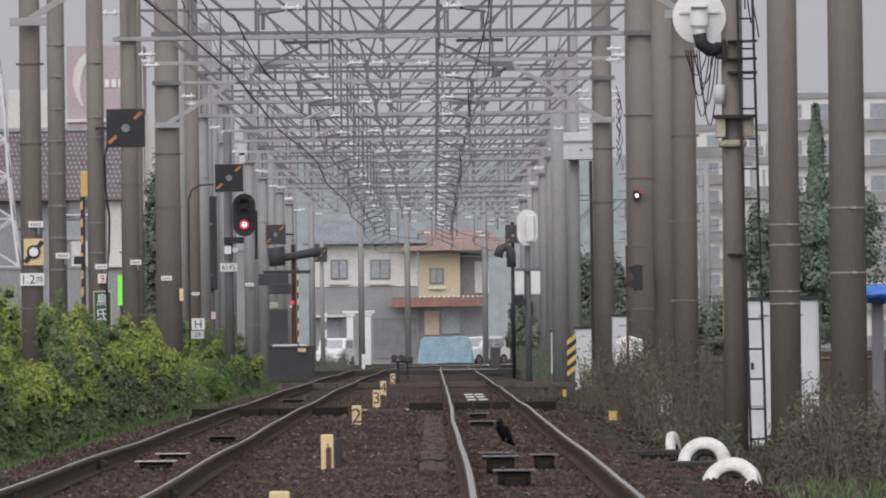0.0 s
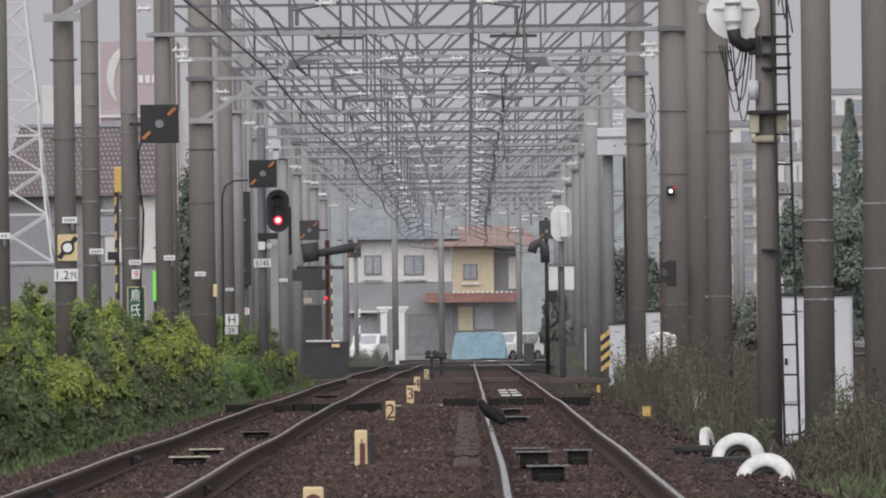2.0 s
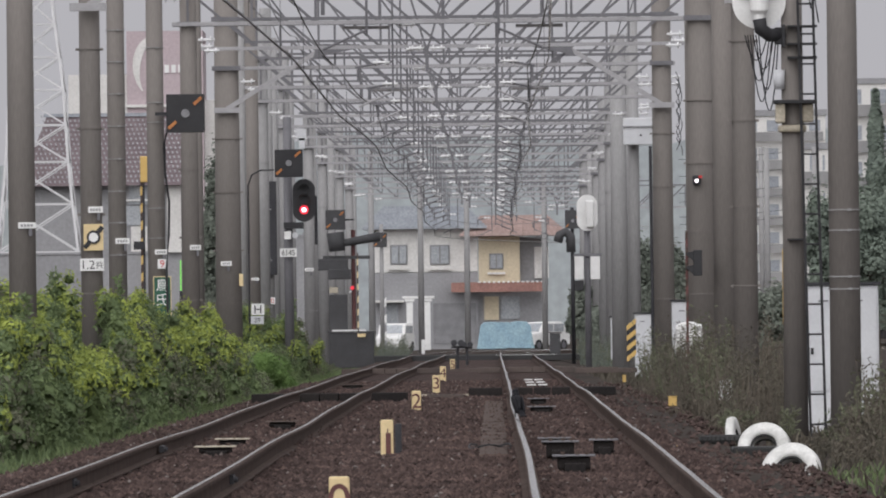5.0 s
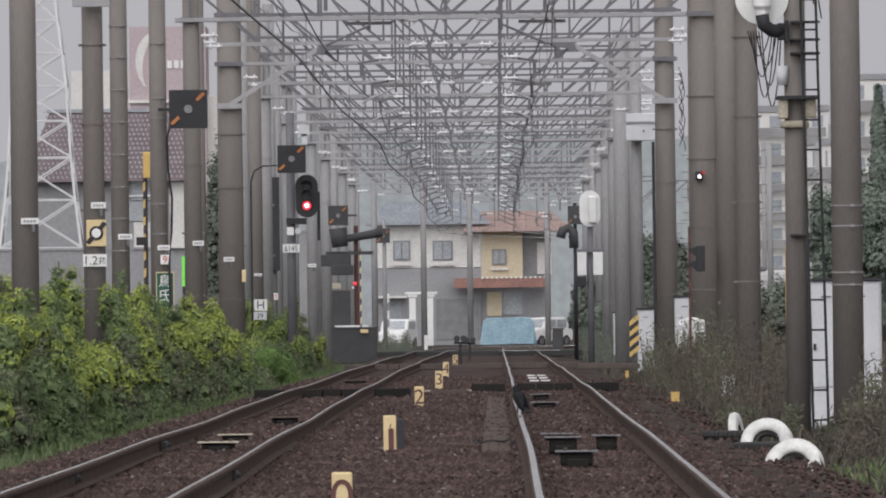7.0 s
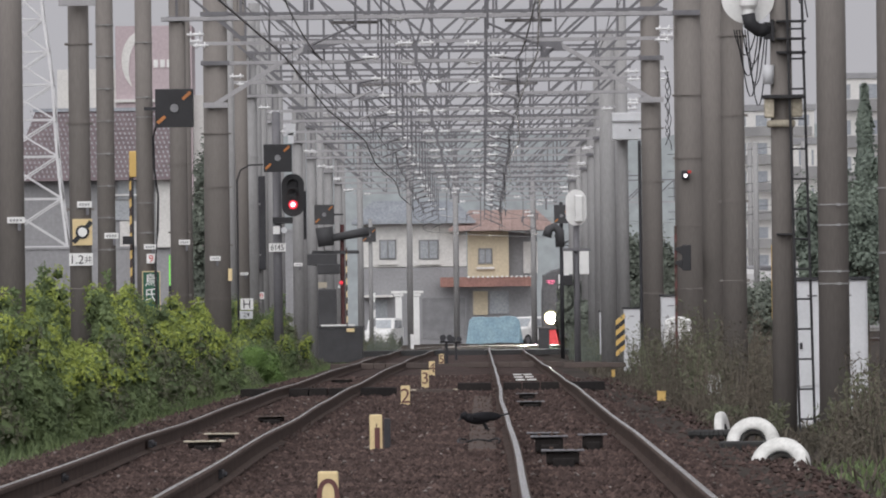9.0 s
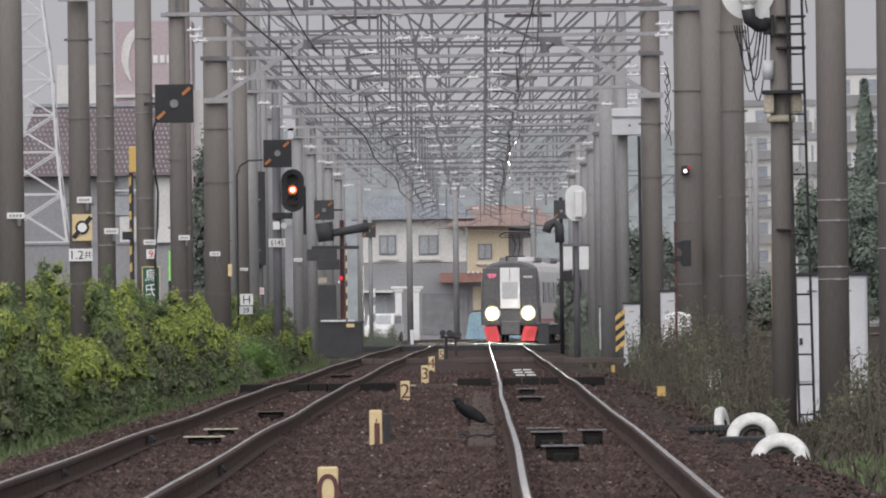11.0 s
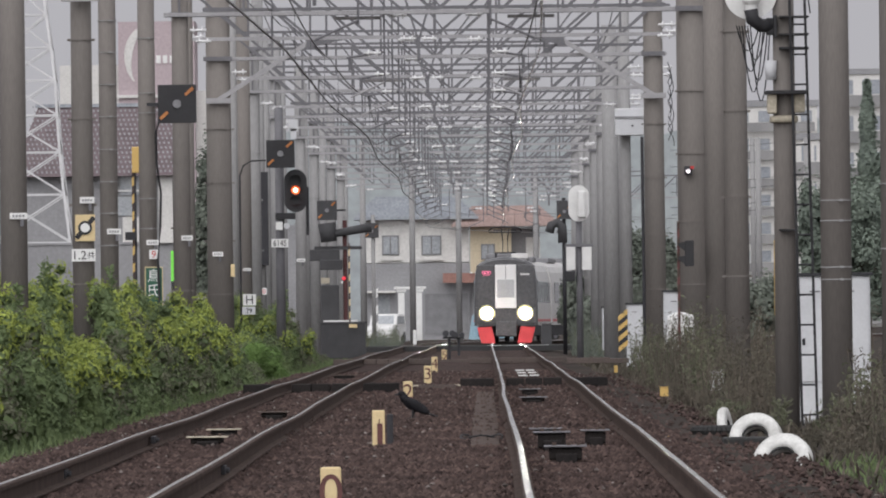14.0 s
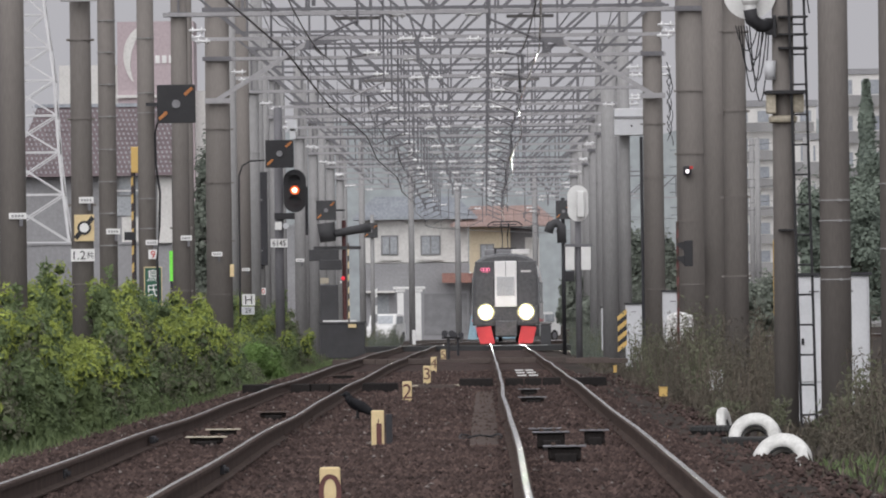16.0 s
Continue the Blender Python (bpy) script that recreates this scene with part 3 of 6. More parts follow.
# ---------------------------------------------------------------- signs on the poles
for d, r in ((143.8, (-6.038, -5.815, 2.309, 2.388)), (170.8, (-6.110, -5.888, 2.781, 2.875)), (179.865, (-6.006, -5.782, 2.376, 2.466)), (199.85, (-5.978, -5.758, 2.331, 2.420)),
             (215.8, (-5.786, -5.571, 2.515, 2.612)), (252.65, (-6.084, -5.844, 2.412, 2.513)), (277.79, (-5.944, -5.750, 2.183, 2.252)), (299.75, (-6.038, -5.813, 2.421, 2.496)),
             (363.75, (-6.052, -5.779, 2.818, 2.928)), (473.75, (-6.046, -5.809, 2.446, 2.541))):
    t = plate(d, r, "small white number plate strapped to a pole")
    w, h = r[1] - r[0], r[3] - r[2]
    bars(t, d, (r[0] + w * 0.12, r[1] - w * 0.12, r[2] + h * 0.3, r[3] - h * 0.3), 4, far_grey)
    bx("strap", ((r[0] + r[1]) / 2 + w * 0.1, (r[0] + r[1]) / 2 + w * 0.3, r[2] - h * 1.2, r[2]), d - 0.01, d, galvanised, t)

plate(252.66, (-5.68, -5.59, 1.953, 2.23), "narrow upright cream plate strapped to a mast", cream_paint)

r = (-6.183, -5.884, 2.210, 2.611)
sq = thing("section_sign", ((r[0] + r[1]) / 2, 170.8, r[2]), "cream square sign with a black slash and ring", "sign")
bx("panel", r, 170.78, 170.8, cream_paint, sq, bevel=0.004)
cx, cz, hw = (r[0] + r[1]) / 2, (r[2] + r[3]) / 2, (r[1] - r[0]) / 2
bm = B()
beam(bm, (-hw * 0.9, -0.026, cz - r[2] - hw * 1.05), (hw * 0.9, -0.026, cz - r[2] + hw * 1.05), 0.012, 0.07)
part("slash", bm, black_paint, sq)
for rad, m_, nm, y in ((0.105, black_paint, "ring", -0.034), (0.07, white_paint, "disc", -0.04)):
    bm = B()
    rod(bm, (0, y, cz - r[2]), (0, y + 0.006, cz - r[2]), rad, seg=28)
    part(nm, bm, m_, sq)
r = (-6.240, -5.881, 1.902, 2.090)
sg = thing("distance_sign", ((r[0] + r[1]) / 2, 170.8, r[2]), "white rectangular sign with black figures 1.2", "sign")
bx("panel", r, 170.78, 170.8, white_paint, sg, bevel=0.004)
words("1.2", 0.13, -6.111, 170.775, 1.997, black_paint, sg)
words("共", 0.11, -5.949, 170.775, 1.995, black_paint, sg)
r = (-5.930, -5.770, 2.081, 2.250)
sg = thing("stop_sign", ((r[0] + r[1]) / 2, 199.8, r[2]), "white square sign with a red figure 9", "sign")
bx("panel", r, 199.78, 199.8, white_paint, sg, bevel=0.004)
words("9", 0.125, (r[0] + r[1]) / 2, 199.775, (r[2] + r[3]) / 2, red_paint, sg)
r = (-5.997, -5.708, 1.221, 1.931)
sg = thing("station_sign", ((r[0] + r[1]) / 2, 199.8, r[2]), "green upright board with white characters", "sign")
bx("panel", r, 199.77, 199.8, green_paint, sg, bevel=0.004)
bx("rim", (r[0] - 0.015, r[1] + 0.015, r[2] - 0.015, r[3] + 0.015), 199.781, 199.803, cream_paint, sg)
words("鳥", 0.22, (r[0] + r[1]) / 2, 199.765, 1.791, white_paint, sg)
words("氏", 0.22, (r[0] + r[1]) / 2, 199.765, 1.531, white_paint, sg)
r = (-5.615, -5.314, 1.316, 1.578)
sg = thing("whistle_sign", ((r[0] + r[1]) / 2, 262, r[2]), "white sign plates with a black letter H", "sign")
bx("panel", r, 261.98, 262, white_paint, sg, bevel=0.004)
words("H", 0.19, (r[0] + r[1]) / 2, 261.975, (r[2] + r[3]) / 2, black_paint, sg)
r2 = (-5.631, -5.330, 1.106, 1.290)
bx("lower_panel", r2, 261.98, 262, cabinet_paint, sg, bevel=0.004)
words("29", 0.11, (r2[0] + r2[1]) / 2, 261.975, (r2[2] + r2[3]) / 2, black_paint, sg)
bm = B()
rod(bm, (-5.662 - sg.location.x, 0.03, -1.2), (-5.658 - sg.location.x, 0.03, 4.344 - r[2]), 0.022)
part("post", bm, dark_steel, sg)
r = (-5.988, -5.793, 1.642, 1.822)
t = plate(299.8, r, "small white plate with a red figure", group="")
words("10", 0.12, (r[0] + r[1]) / 2, 299.78, (r[2] + r[3]) / 2, red_paint, t)


# ---------------------------------------------------------------- signals and warning boards
def warning_board(d, r, pole_x, tilt=0.0):
    """Black square crossing-indicator board with two orange corner strips."""
    t = thing("indicator_board", ((r[0] + r[1]) / 2, d, r[2]), "black square indicator board with two orange corner strips", "signal", "indicator boards")
    # far boards take the black lightened for haze
    bx("panel", r, d, d + 0.12, black_paint if d < 300 else hazed_black, t, bevel=0.01)
    w = r[1] - r[0]
    for sx, sz in ((0.82, 0.82), (0.16, 0.2)):
        bm = B()
        x, z = (sx - 0.5) * w, sz * w
        beam(bm, (x - 0.1 * w, -0.012, z - 0.09 * w), (x + 0.1 * w, -0.012, z + 0.09 * w), 0.012, 0.055 * w / 0.67)
        part("reflector", bm, orange_paint, t, "orange reflective strip")
    bm = B()
    rod(bm, (0, -0.03, w / 2), (0, 0.01, w / 2), w * 0.11, seg=20)
    part("lens", bm, train_grey, t, "dull grey unlit lens")
    bm = B()
    beam(bm, (0, 0.15, w * 0.5), (pole_x - t.location.x, 0.3, w * 0.5), 0.06, 0.06)
    part("bracket", bm, dark_steel, t)
    return t


warning_board(199.4, (-5.736, -5.058, 4.476, 5.154), -5.933)
warning_board(259.7, (-4.992, -4.343, 4.472, 5.109), -4.680)
warning_board(385, (-5.692, -5.018, 4.338, 5.012), -4.729)
warning_board(470, (-4.962, -4.398, 4.324, 4.935), -4.634)
warning_board(380, (2.438, 2.951, 4.235, 4.862), 2.685)
pole(2.680, 380.35, 0.07, 4.957, dark_steel, "dark slender crossing warning post")
pole(-4.632, 470.2, 0.09, 5.287, concrete_haze_pale, "slender pole carrying an indicator board")

bm = B()
tube(bm, [(-5.725, 199.3, 4.486), (-5.777, 199.4, 4.308), (-5.773, 199.6, 3.760), (-5.710, 199.7, 3.261), (-5.727, 199.75, 2.664), (-5.774, 199.75, 2.067), (-5.727, 199.75, -0.35)], 0.022)
one("cable", bm, black_paint, "black cable dropping from the indicator board", "cable", "cables")
bm = B()
tube(bm, [(-5.051, 262, 4.678), (-5.379, 262, 4.668), (-5.577, 262, 4.553), (-5.658, 262, 4.318)], 0.022)
one("cable", bm, black_paint, "black cable curving from the indicator board", "cable", "cables")

# colour-light signal
sx, sd = -4.333, 260
sig = thing("colour_light_signal", (-4.706, 260.4, -0.35), "black colour-light signal on a grey post, red then amber", "signal")
px_, pz_ = sig.location.x, sig.location.z
bm = B()
rod(bm, (0, 0, 0), (0, 0, 5.867 - pz_), 0.11, 0.1, 16)
part("post", bm, galvanised, sig, smooth=True)
bm = B()
w, zt, zb = 0.262, 4.433 - pz_, 3.445 - pz_
c0, c1 = [], []
for i in range(40):
    a = 2 * math.pi * i / 40
    z = (zt - w if math.sin(a) > 0 else zb + w) + w * math.sin(a)
    for lst, y in ((c0, -0.36), (c1, -0.31)):
        lst.append(bm.verts.new((sx - px_ + w * math.cos(a), y, z)))
bm.faces.new(c0)
bm.faces.new(list(reversed(c1)))
for i in range(40):
    bm.faces.new((c0[i], c1[i], c1[(i + 1) % 40], c0[(i + 1) % 40]))
bmesh.ops.recalc_face_normals(bm, faces=bm.faces)
plate_ = part("backplate", bm, black_paint, sig, "black oval backplate")
for k, y in enumerate((315, 337, 359)):
    z = zt - w + 0.02 - k * 0.235
    bm = B()
    rod(bm, (sx - px_, -0.4, z), (sx - px_, -0.36, z), 0.105, seg=24)
    lens_ = part("lens", bm, (black_paint, signal_amber, signal_red)[k], plate_, ("", "lit amber lens", "lit red lens")[k])
    if k:
        bm = B()
        rod(bm, (sx - px_, -0.425, z), (sx - px_, -0.402, z), 0.05, 0.058, seg=16)
        part("bulb", bm, signal_bulb if k == 2 else amber_bulb, lens_, "bright pinkish bulb" if k == 2 else "bright amber bulb")
    bm = B()
    for i in range(12):
        a = radians(20 + 140 * i / 11)
        beam(bm, (sx - px_ + 0.13 * math.cos(a), -0.36, z + 0.13 * math.sin(a)), (sx - px_ + 0.13 * math.cos(a), -0.58, z + 0.13 * math.sin(a)), 0.012, 0.035)
    part("hood", bm, black_paint, plate_)
# added round shutter: hides one of two always-lit lenses in place of switching
bm = B()
rod(bm, (0, -0.008, 0), (0, 0.008, 0), 0.115, seg=24)
shutter = part("shutter", bm, black_paint, plate_, "added round black shutter standing for lens switching")
SHUTTER = [(t_, pose(sx - px_, y_, zt - w + 0.02 - 0.235 * k_)) for t_, y_, k_ in ((0, -0.445, 1), (9.9, -0.445, 1), (10.0, -0.62, 1), (10.1, -0.62, 2), (10.2, -0.445, 2), (16, -0.445, 2))]
bx("bracket", (-4.807, -4.352, 3.292, 3.435), 260, 260.6, black_paint, sig)
bx("side_box", (-4.797, -4.641, 3.047, 3.229), 260, 260.2, white_paint, sig, "small white box")
bm = B()
rod(bm, (-4.550 - px_, -0.35, 3.136 - pz_), (-4.550 - px_, -0.2, 3.136 - pz_), 0.07, seg=16)
part("telephone_lamp", bm, cabinet_paint, sig)
bx("rear_panel", (-4.104, -4.039, 2.922, 4.040), 260.5, 260.8, dark_steel, sig)
bx("upper_box", (-4.483, -4.262, 5.318, 5.578), 260, 260.3, cabinet_paint, sig, "pale equipment box")
bx("lower_box", (-4.433, -4.303, 5.136, 5.370), 260, 260.3, cabinet_paint, sig)
r = (-4.906, -4.516, 2.644, 2.839)
sg = plate(260.2, r, "white signal number plate reading 6145", group="")
words("6145", 0.13, (r[0] + r[1]) / 2, 260.18, (r[2] + r[3]) / 2, black_paint, sg, squeeze=0.85)

# steel locker behind the signal
bx("panel", (-6.112, -5.724, 2.418, 4.900), 299.4, 299.86, dark_steel, thing("pole_cabinet", (-5.933, 299.6, 2.418), "tall grey-black cabinet mounted on a pole", "cabinet"), bevel=0.02)

# crossing machine: dark bells, trumpet and louvred boxes on a post
cm = thing("crossing_warning_post", (-4.764, 385.5, -0.35), "dark level-crossing warning post with horn and hooded lamps", "warning post")
o = cm.location
bm = B()
rod(bm, (0, 0, 0), (0, 0, 4.330 - o.z), 0.075, seg=14)
part("post", bm, mat("maroon_paint", (0.10, 0.035, 0.035), (0.08, 0.03, 0.03), 0.7), cm, "maroon post")
bm = B()
rod(bm, (-5.372 - o.x, -0.2, 4.242 - o.z), (-5.3 - o.x, -0.2, 3.605 - o.z), 0.3, 0.27, 20)
part("bell", bm, hazed_black, cm, smooth=True)
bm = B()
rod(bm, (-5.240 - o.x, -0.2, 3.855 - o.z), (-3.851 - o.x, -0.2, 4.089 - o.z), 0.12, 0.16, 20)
part("horn", bm, hazed_black, cm, "black warning horn", smooth=True)
bx("louvre_box", (-6.019, -4.941, 2.954, 3.339), 385.1, 385.5, hazed_black, cm, bevel=0.03)
bx("lamp_box", (-5.618, -4.848, 2.643, 2.989), 385.0, 385.4, hazed_black, cm, bevel=0.03)
bx("cross_arm", (-5.804, -4.187, 3.333, 3.448), 385.35, 385.45, hazed_black, cm)
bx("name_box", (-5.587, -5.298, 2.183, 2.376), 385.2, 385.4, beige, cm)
bx("relay_box", (-5.596, -4.980, 0.872, 2.123), 385.2, 385.6, hazed_black, cm, bevel=0.02)
bm = B()
rod(bm, (-4.81 - o.x, -0.16, 2.35 - o.z), (-4.81 - o.x, -0.06, 2.35 - o.z), 0.06, 0.07, 14)
part("red_lamp", bm, signal_red, cm, "small lit red lamp", smooth=True)
bx("catwalk", (-5.507, -4.371, 0.868, 0.926), 385, 386, white_paint, cm)

r = (-5.495, -4.006, -0.375, 0.813)
lk = thing("equipment_housing", ((r[0] + r[1]) / 2, 377, -0.35), "black ribbed equipment housing beside the track", "housing")
bx("body", (r[0], r[1], -0.35, r[3]), 377, 378.2, hazed_black, lk, bevel=0.02)
bx("lid", (r[0] - 0.04, r[1] + 0.04, r[3] + 0.002, r[3] + 0.06), 376.96, 378.24, hazed_black, lk)
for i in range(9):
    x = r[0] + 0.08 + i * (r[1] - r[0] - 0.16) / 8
    bx("rib", (x - 0.02, x + 0.02, -0.3, r[3] - 0.05), 376.96, 376.998, hazed_black, lk)
bx("notice", (-4.545, -4.281, 0.677, 0.790), 376.9, 376.94, cream_paint, lk, "small cream notice")


dp = thing("crossing_bollard", (2.139, 399, -0.3), "dark stout bollard by the road crossing", "bollard")
bx("post", (1.966, 2.345, -0.144, 0.694), 399, 399.3, hazed_black, dp, bevel=0.03)
bx("cap", (1.932, 2.391, 0.694, 0.754), 398.97, 399.33, worn_steel, dp)


def striped(x, d, z0, z1, w, a, b, n, label, name="striped_marker"):
    t = thing(name, (x, d, z0), label, "marker post", "marker posts")
    h = (z1 - z0) / n
    for i in range(n):
        bm = B()
        lean = 0.8 * w
        va = [bm.verts.new(p) for p in ((-w / 2, 0, i * h), (w / 2, 0, i * h + lean), (w / 2, 0, (i + 1) * h + lean), (-w / 2, 0, (i + 1) * h))]
        vb = [bm.verts.new((v.co.x, 0.05, v.co.z)) for v in va]
        bm.faces.new(va)
        bm.faces.new(list(reversed(vb)))
        for k in range(4):
            bm.faces.new((va[k], vb[k], vb[(k + 1) % 4], va[(k + 1) % 4]))
        bmesh.ops.recalc_face_normals(bm, faces=bm.faces)
        part("stripe", bm, a if i % 2 else b, t)
    return t


striped(3.455, 284, 0.050, 0.959, 0.235, black_paint, yellow_paint, 7, "black and yellow diagonally striped barrier panel")
striped(-4.623, 480, -0.35, 2.137, 0.15, far_grey, white_paint, 7, "grey and white striped crossing post")
striped(-4.606, 384, -0.3, 3.514, 0.05, rust, cream_paint, 18, "slim brown and yellow striped crossing post")
striped(-6.595, 213, -0.38, 3.849, 0.08, rust, yellow_paint, 26, "slim orange and brown striped crossing post")
striped(-5.943, 272, -0.38, 3.181, 0.06, white_paint, yellow_paint, 5, "slim white and yellow striped crossing post")
yb = thing("yellow_box", (-6.527, 212, 3.772), "upright yellow box on a post by the crossing", "box")
bx("body", (-6.599, -6.451, 3.772, 4.260), 212, 212.25, yellow_paint, yb, bevel=0.015)
bx("post", (-6.566, -6.523, 1.080, 3.772), 212.1, 212.16, dark_steel, yb)
bx("hood", (-6.733, -6.532, 2.512, 2.661), 211.8, 212.3, black_paint, yb, "black hooded lamp")

# turning green warning strip
FLAG_AT = (-6.800, 246.0, 1.846)
fp = thing("warning_light_post", (FLAG_AT[0], FLAG_AT[1], -0.36), "slim dark post under a warning light", "post")
bx("shaft", (FLAG_AT[0] - 0.03, FLAG_AT[0] + 0.03, -0.36, FLAG_AT[2] - 0.003), 245.97, 246.03, dark_steel, fp)
flag = thing("warning_light_strip", FLAG_AT, "glowing green upright warning strip that turns", "warning light")
bm = B()
box(bm, -0.07, 0.07, -0.008, 0.008, 0.0, 0.66, 0.004)
part("strip", bm, led_green, flag)
FLAG_TURNS = [(0, 10), (0.5, 35), (1, 40), (1.5, 48), (2, 60), (2.5, 75), (3.5, 85), (4.2, 85), (6.3, 80), (7, 65), (7.5, 60), (8.2, 45), (9, 84), (11.5, 80), (12.5, 66), (13.5, 50), (14.5, 86), (16, 58)]

# ---------------------------------------------------------------- right-hand line-side things
r = (3.491, 4.314, 5.743, 6.462)
tb = thing("transformer_box", ((r[0] + r[1]) / 2, 299.6, r[2]), "pale grey transformer box on a pole", "box")
bx("body", r, 299.3, 299.86, cabinet_paint, tb, bevel=0.02)
bx("lid", (r[0] - 0.02, r[1] + 0.02, r[3] - 0.25, r[3] - 0.21), 299.25, 299.299, far_grey, tb)
bx("bolt", (3.933, 3.978, 5.975, 6.020), 299.27, 299.299, dark_steel, tb)

# rear of a signal: white oval, plates and a thin post
bs = thing("signal_rear", (2.613, 312.2, -0.35), "white oval signal backplate on a slim post", "signal")
o = bs.location
bm = B()
rod(bm, (0, 0, 0), (0, 0, 4.478 - o.z), 0.09, seg=14)
part("post", bm, galvanised, bs, smooth=True)
bm = B()
c0, c1, w = [], [], 0.29
zt, zb = 4.587 - o.z, 3.588 - o.z
for i in range(32):
    a = 2 * math.pi * i / 32
    z = (zt - w if math.sin(a) > 0 else zb + w) + w * math.sin(a)
    for lst, y in ((c0, -0.28), (c1, -0.2)):
        lst.append(bm.verts.new((w * math.cos(a), y, z)))
bm.faces.new(c0)
bm.faces.new(list(reversed(c1)))
for i in range(32):
    bm.faces.new((c0[i], c1[i], c1[(i + 1) % 32], c0[(i + 1) % 32]))
bmesh.ops.recalc_face_normals(bm, faces=bm.faces)
part("backplate", bm, white_paint, bs, "white oval backplate")
bx("lamp_case", (2.579, 2.797, 3.680, 4.428), 311.7, 311.92, white_paint, bs, bevel=0.04)
bx("white_panel", (2.250, 2.500, 2.250, 2.890), 312, 312.1, white_paint, bs, bevel=0.01)
bx("white_panel", (2.687, 2.952, 2.245, 2.884), 312, 312.1, white_paint, bs, bevel=0.01)
bx("black_box", (2.244, 2.494, 1.938, 2.219), 312, 312.2, black_paint, bs, bevel=0.01)
bx("arm", (2.223, 3.003, 2.887, 2.965), 312, 312.1, galvanised, bs)
bm = B()
tube(bm, [(2.181, 380, 3.786), (2.260, 380, 4.032), (2.451, 380, 4.124), (2.620, 380, 3.970), (2.633, 380, 3.438)], 0.16, 14)
rod(bm, (2.486, 380, 3.820), (2.676, 380.3, 3.818), 0.05)
bb = one("warning_bell", bm, hazed_black, "black hooded crossing bell on a bracket", "bell", smooth=True)

# two-lamp signal in profile, small lamp on the poles
pf = thing("repeater_signal", (3.411, 190.5, 1.816), "small black hooded repeater signal on a pole", "signal")
bx("case", (3.375, 3.527, 1.80, 2.235), 190.5, 190.75, black_paint, pf, bevel=0.015)
for z0 in (1.83, 2.06):
    bm = B()
    ox, oz = pf.location.x, pf.location.z
    v = [bm.verts.new((x - ox, 0.0, z - oz)) for x, z in ((3.376, z0), (3.376, z0 + 0.15), (3.262, z0 + 0.135), (3.262, z0 + 0.09))]
    u = [bm.verts.new((c.co.x, 0.2, c.co.z)) for c in v]
    bm.faces.new(v)
    bm.faces.new(list(reversed(u)))
    for k in range(4):
        bm.faces.new((v[k], u[k], u[(k + 1) % 4], v[(k + 1) % 4]))
    bmesh.ops.recalc_face_normals(bm, faces=bm.faces)
    part("hood", bm, black_paint, pf)
striped(3.268, 190.58, -0.38, 2.533, 0.045, rust, maroon, 22, "slim dark and red striped signal post")
ml = thing("marker_lamp", (3.902, 215.5, 3.646), "small lit marker lamp on a pole", "lamp")
bx("case", (3.826, 3.977, 3.646, 3.819), 215.5, 215.8, dark_steel, ml, bevel=0.02)
bm = B()
rod(bm, (0, -0.03, 0.07), (0, 0, 0.07), 0.035, seg=14)
part("lens", bm, lamp_white, ml, "lit white lens")
bx("reflector", (3.944, 4.009, 3.763, 3.816), 215.45, 215.49, red_paint, ml, "red reflector")

for q in range(3):
    bm = B()
    x0, z0 = 4.136, 6.633
    tube(bm, [(x0 + (0.07 + 0.03 * q) * abs(math.sin(math.pi * k / (5 + q))), 252.6 - 0.02 * q, z0 - 0.12 * q - 0.09 * k - 0.02 * math.sin(2.1 * k + q)) for k in range(19)], 0.011)
    one("hanging_cable", bm, black_paint, "loop of black cable hanging from a pole", "cable", "cables")
bm = B()
rod(bm, (3.556, 252.6, -0.35), (3.546, 252.6, 4.972), 0.035)
one("conduit_pipe", bm, dark_steel, "dark conduit pipe running up a pole", "pipe")

# signal post with ladder
D = 127
sp = thing("ladder_signal_post", (3.402, D, -0.4), "tall signal post with a dark ladder and junction boxes", "signal post")
o = sp.location
bm = B()
rod(bm, (-0.015, 0, 0), (-0.015, 0, 6.5), 0.138, 0.112, 24)
part("post", bm, concrete, sp, smooth=True)
bm = B()
for k, (xa, xb) in enumerate(((1391, 1419), (1419, 1446))):
    beam(bm, (3.712 - o.x - (0.17 if k == 0 else 0), -0.25, 0.05), (3.599 - o.x - (0.17 if k == 0 else 0), -0.25, 6.2), 0.02, 0.03)
part("stile", bm, black_paint, sp, "dark ladder stiles")
xb, xt = 3.712 - o.x, 3.599 - o.x
for i in range(17):
    z = 0.25 + i * 0.337
    x = xb + (xt - xb) * (z - 0.05) / 6.15
    bm = B()
    rod(bm, (x - 0.18, -0.25, z), (x, -0.25, z), 0.011, seg=8)
    part("rung", bm, black_paint, sp)
for r in ((3.286, 3.667, 4.298, 4.342), (3.283, 3.664, 4.101, 4.145), (3.281, 3.662, 3.942, 3.993), (3.256, 3.498, 1.905, 1.949)):
    bx("clamp", (r[0] + 0.05, r[1], r[2] + 0.012, r[3] - 0.012), D - 0.26, D + 0.16, black_paint, sp)
bx("bracket_plate", (3.180, 3.631, 3.454, 3.492), D - 0.3, D + 0.3, black_paint, sp)
bx("junction_box", (3.191, 3.299, 3.234, 3.456), D - 0.25, D, beige, sp, "beige junction box", bevel=0.02)
bx("junction_box", (3.490, 3.617, 3.243, 3.452), D - 0.2, D + 0.1, beige, sp, "beige junction box", bevel=0.02)
bx("sleeve", (3.221, 3.538, 3.131, 3.213), D - 0.2, D + 0.2, beige, sp, bevel=0.03)
bm = B()
rod(bm, (3.242 - o.x, -0.1, 3.831 - o.z), (3.239 - o.x, -0.1, 3.615 - o.z), 0.065, 0.06, 16)
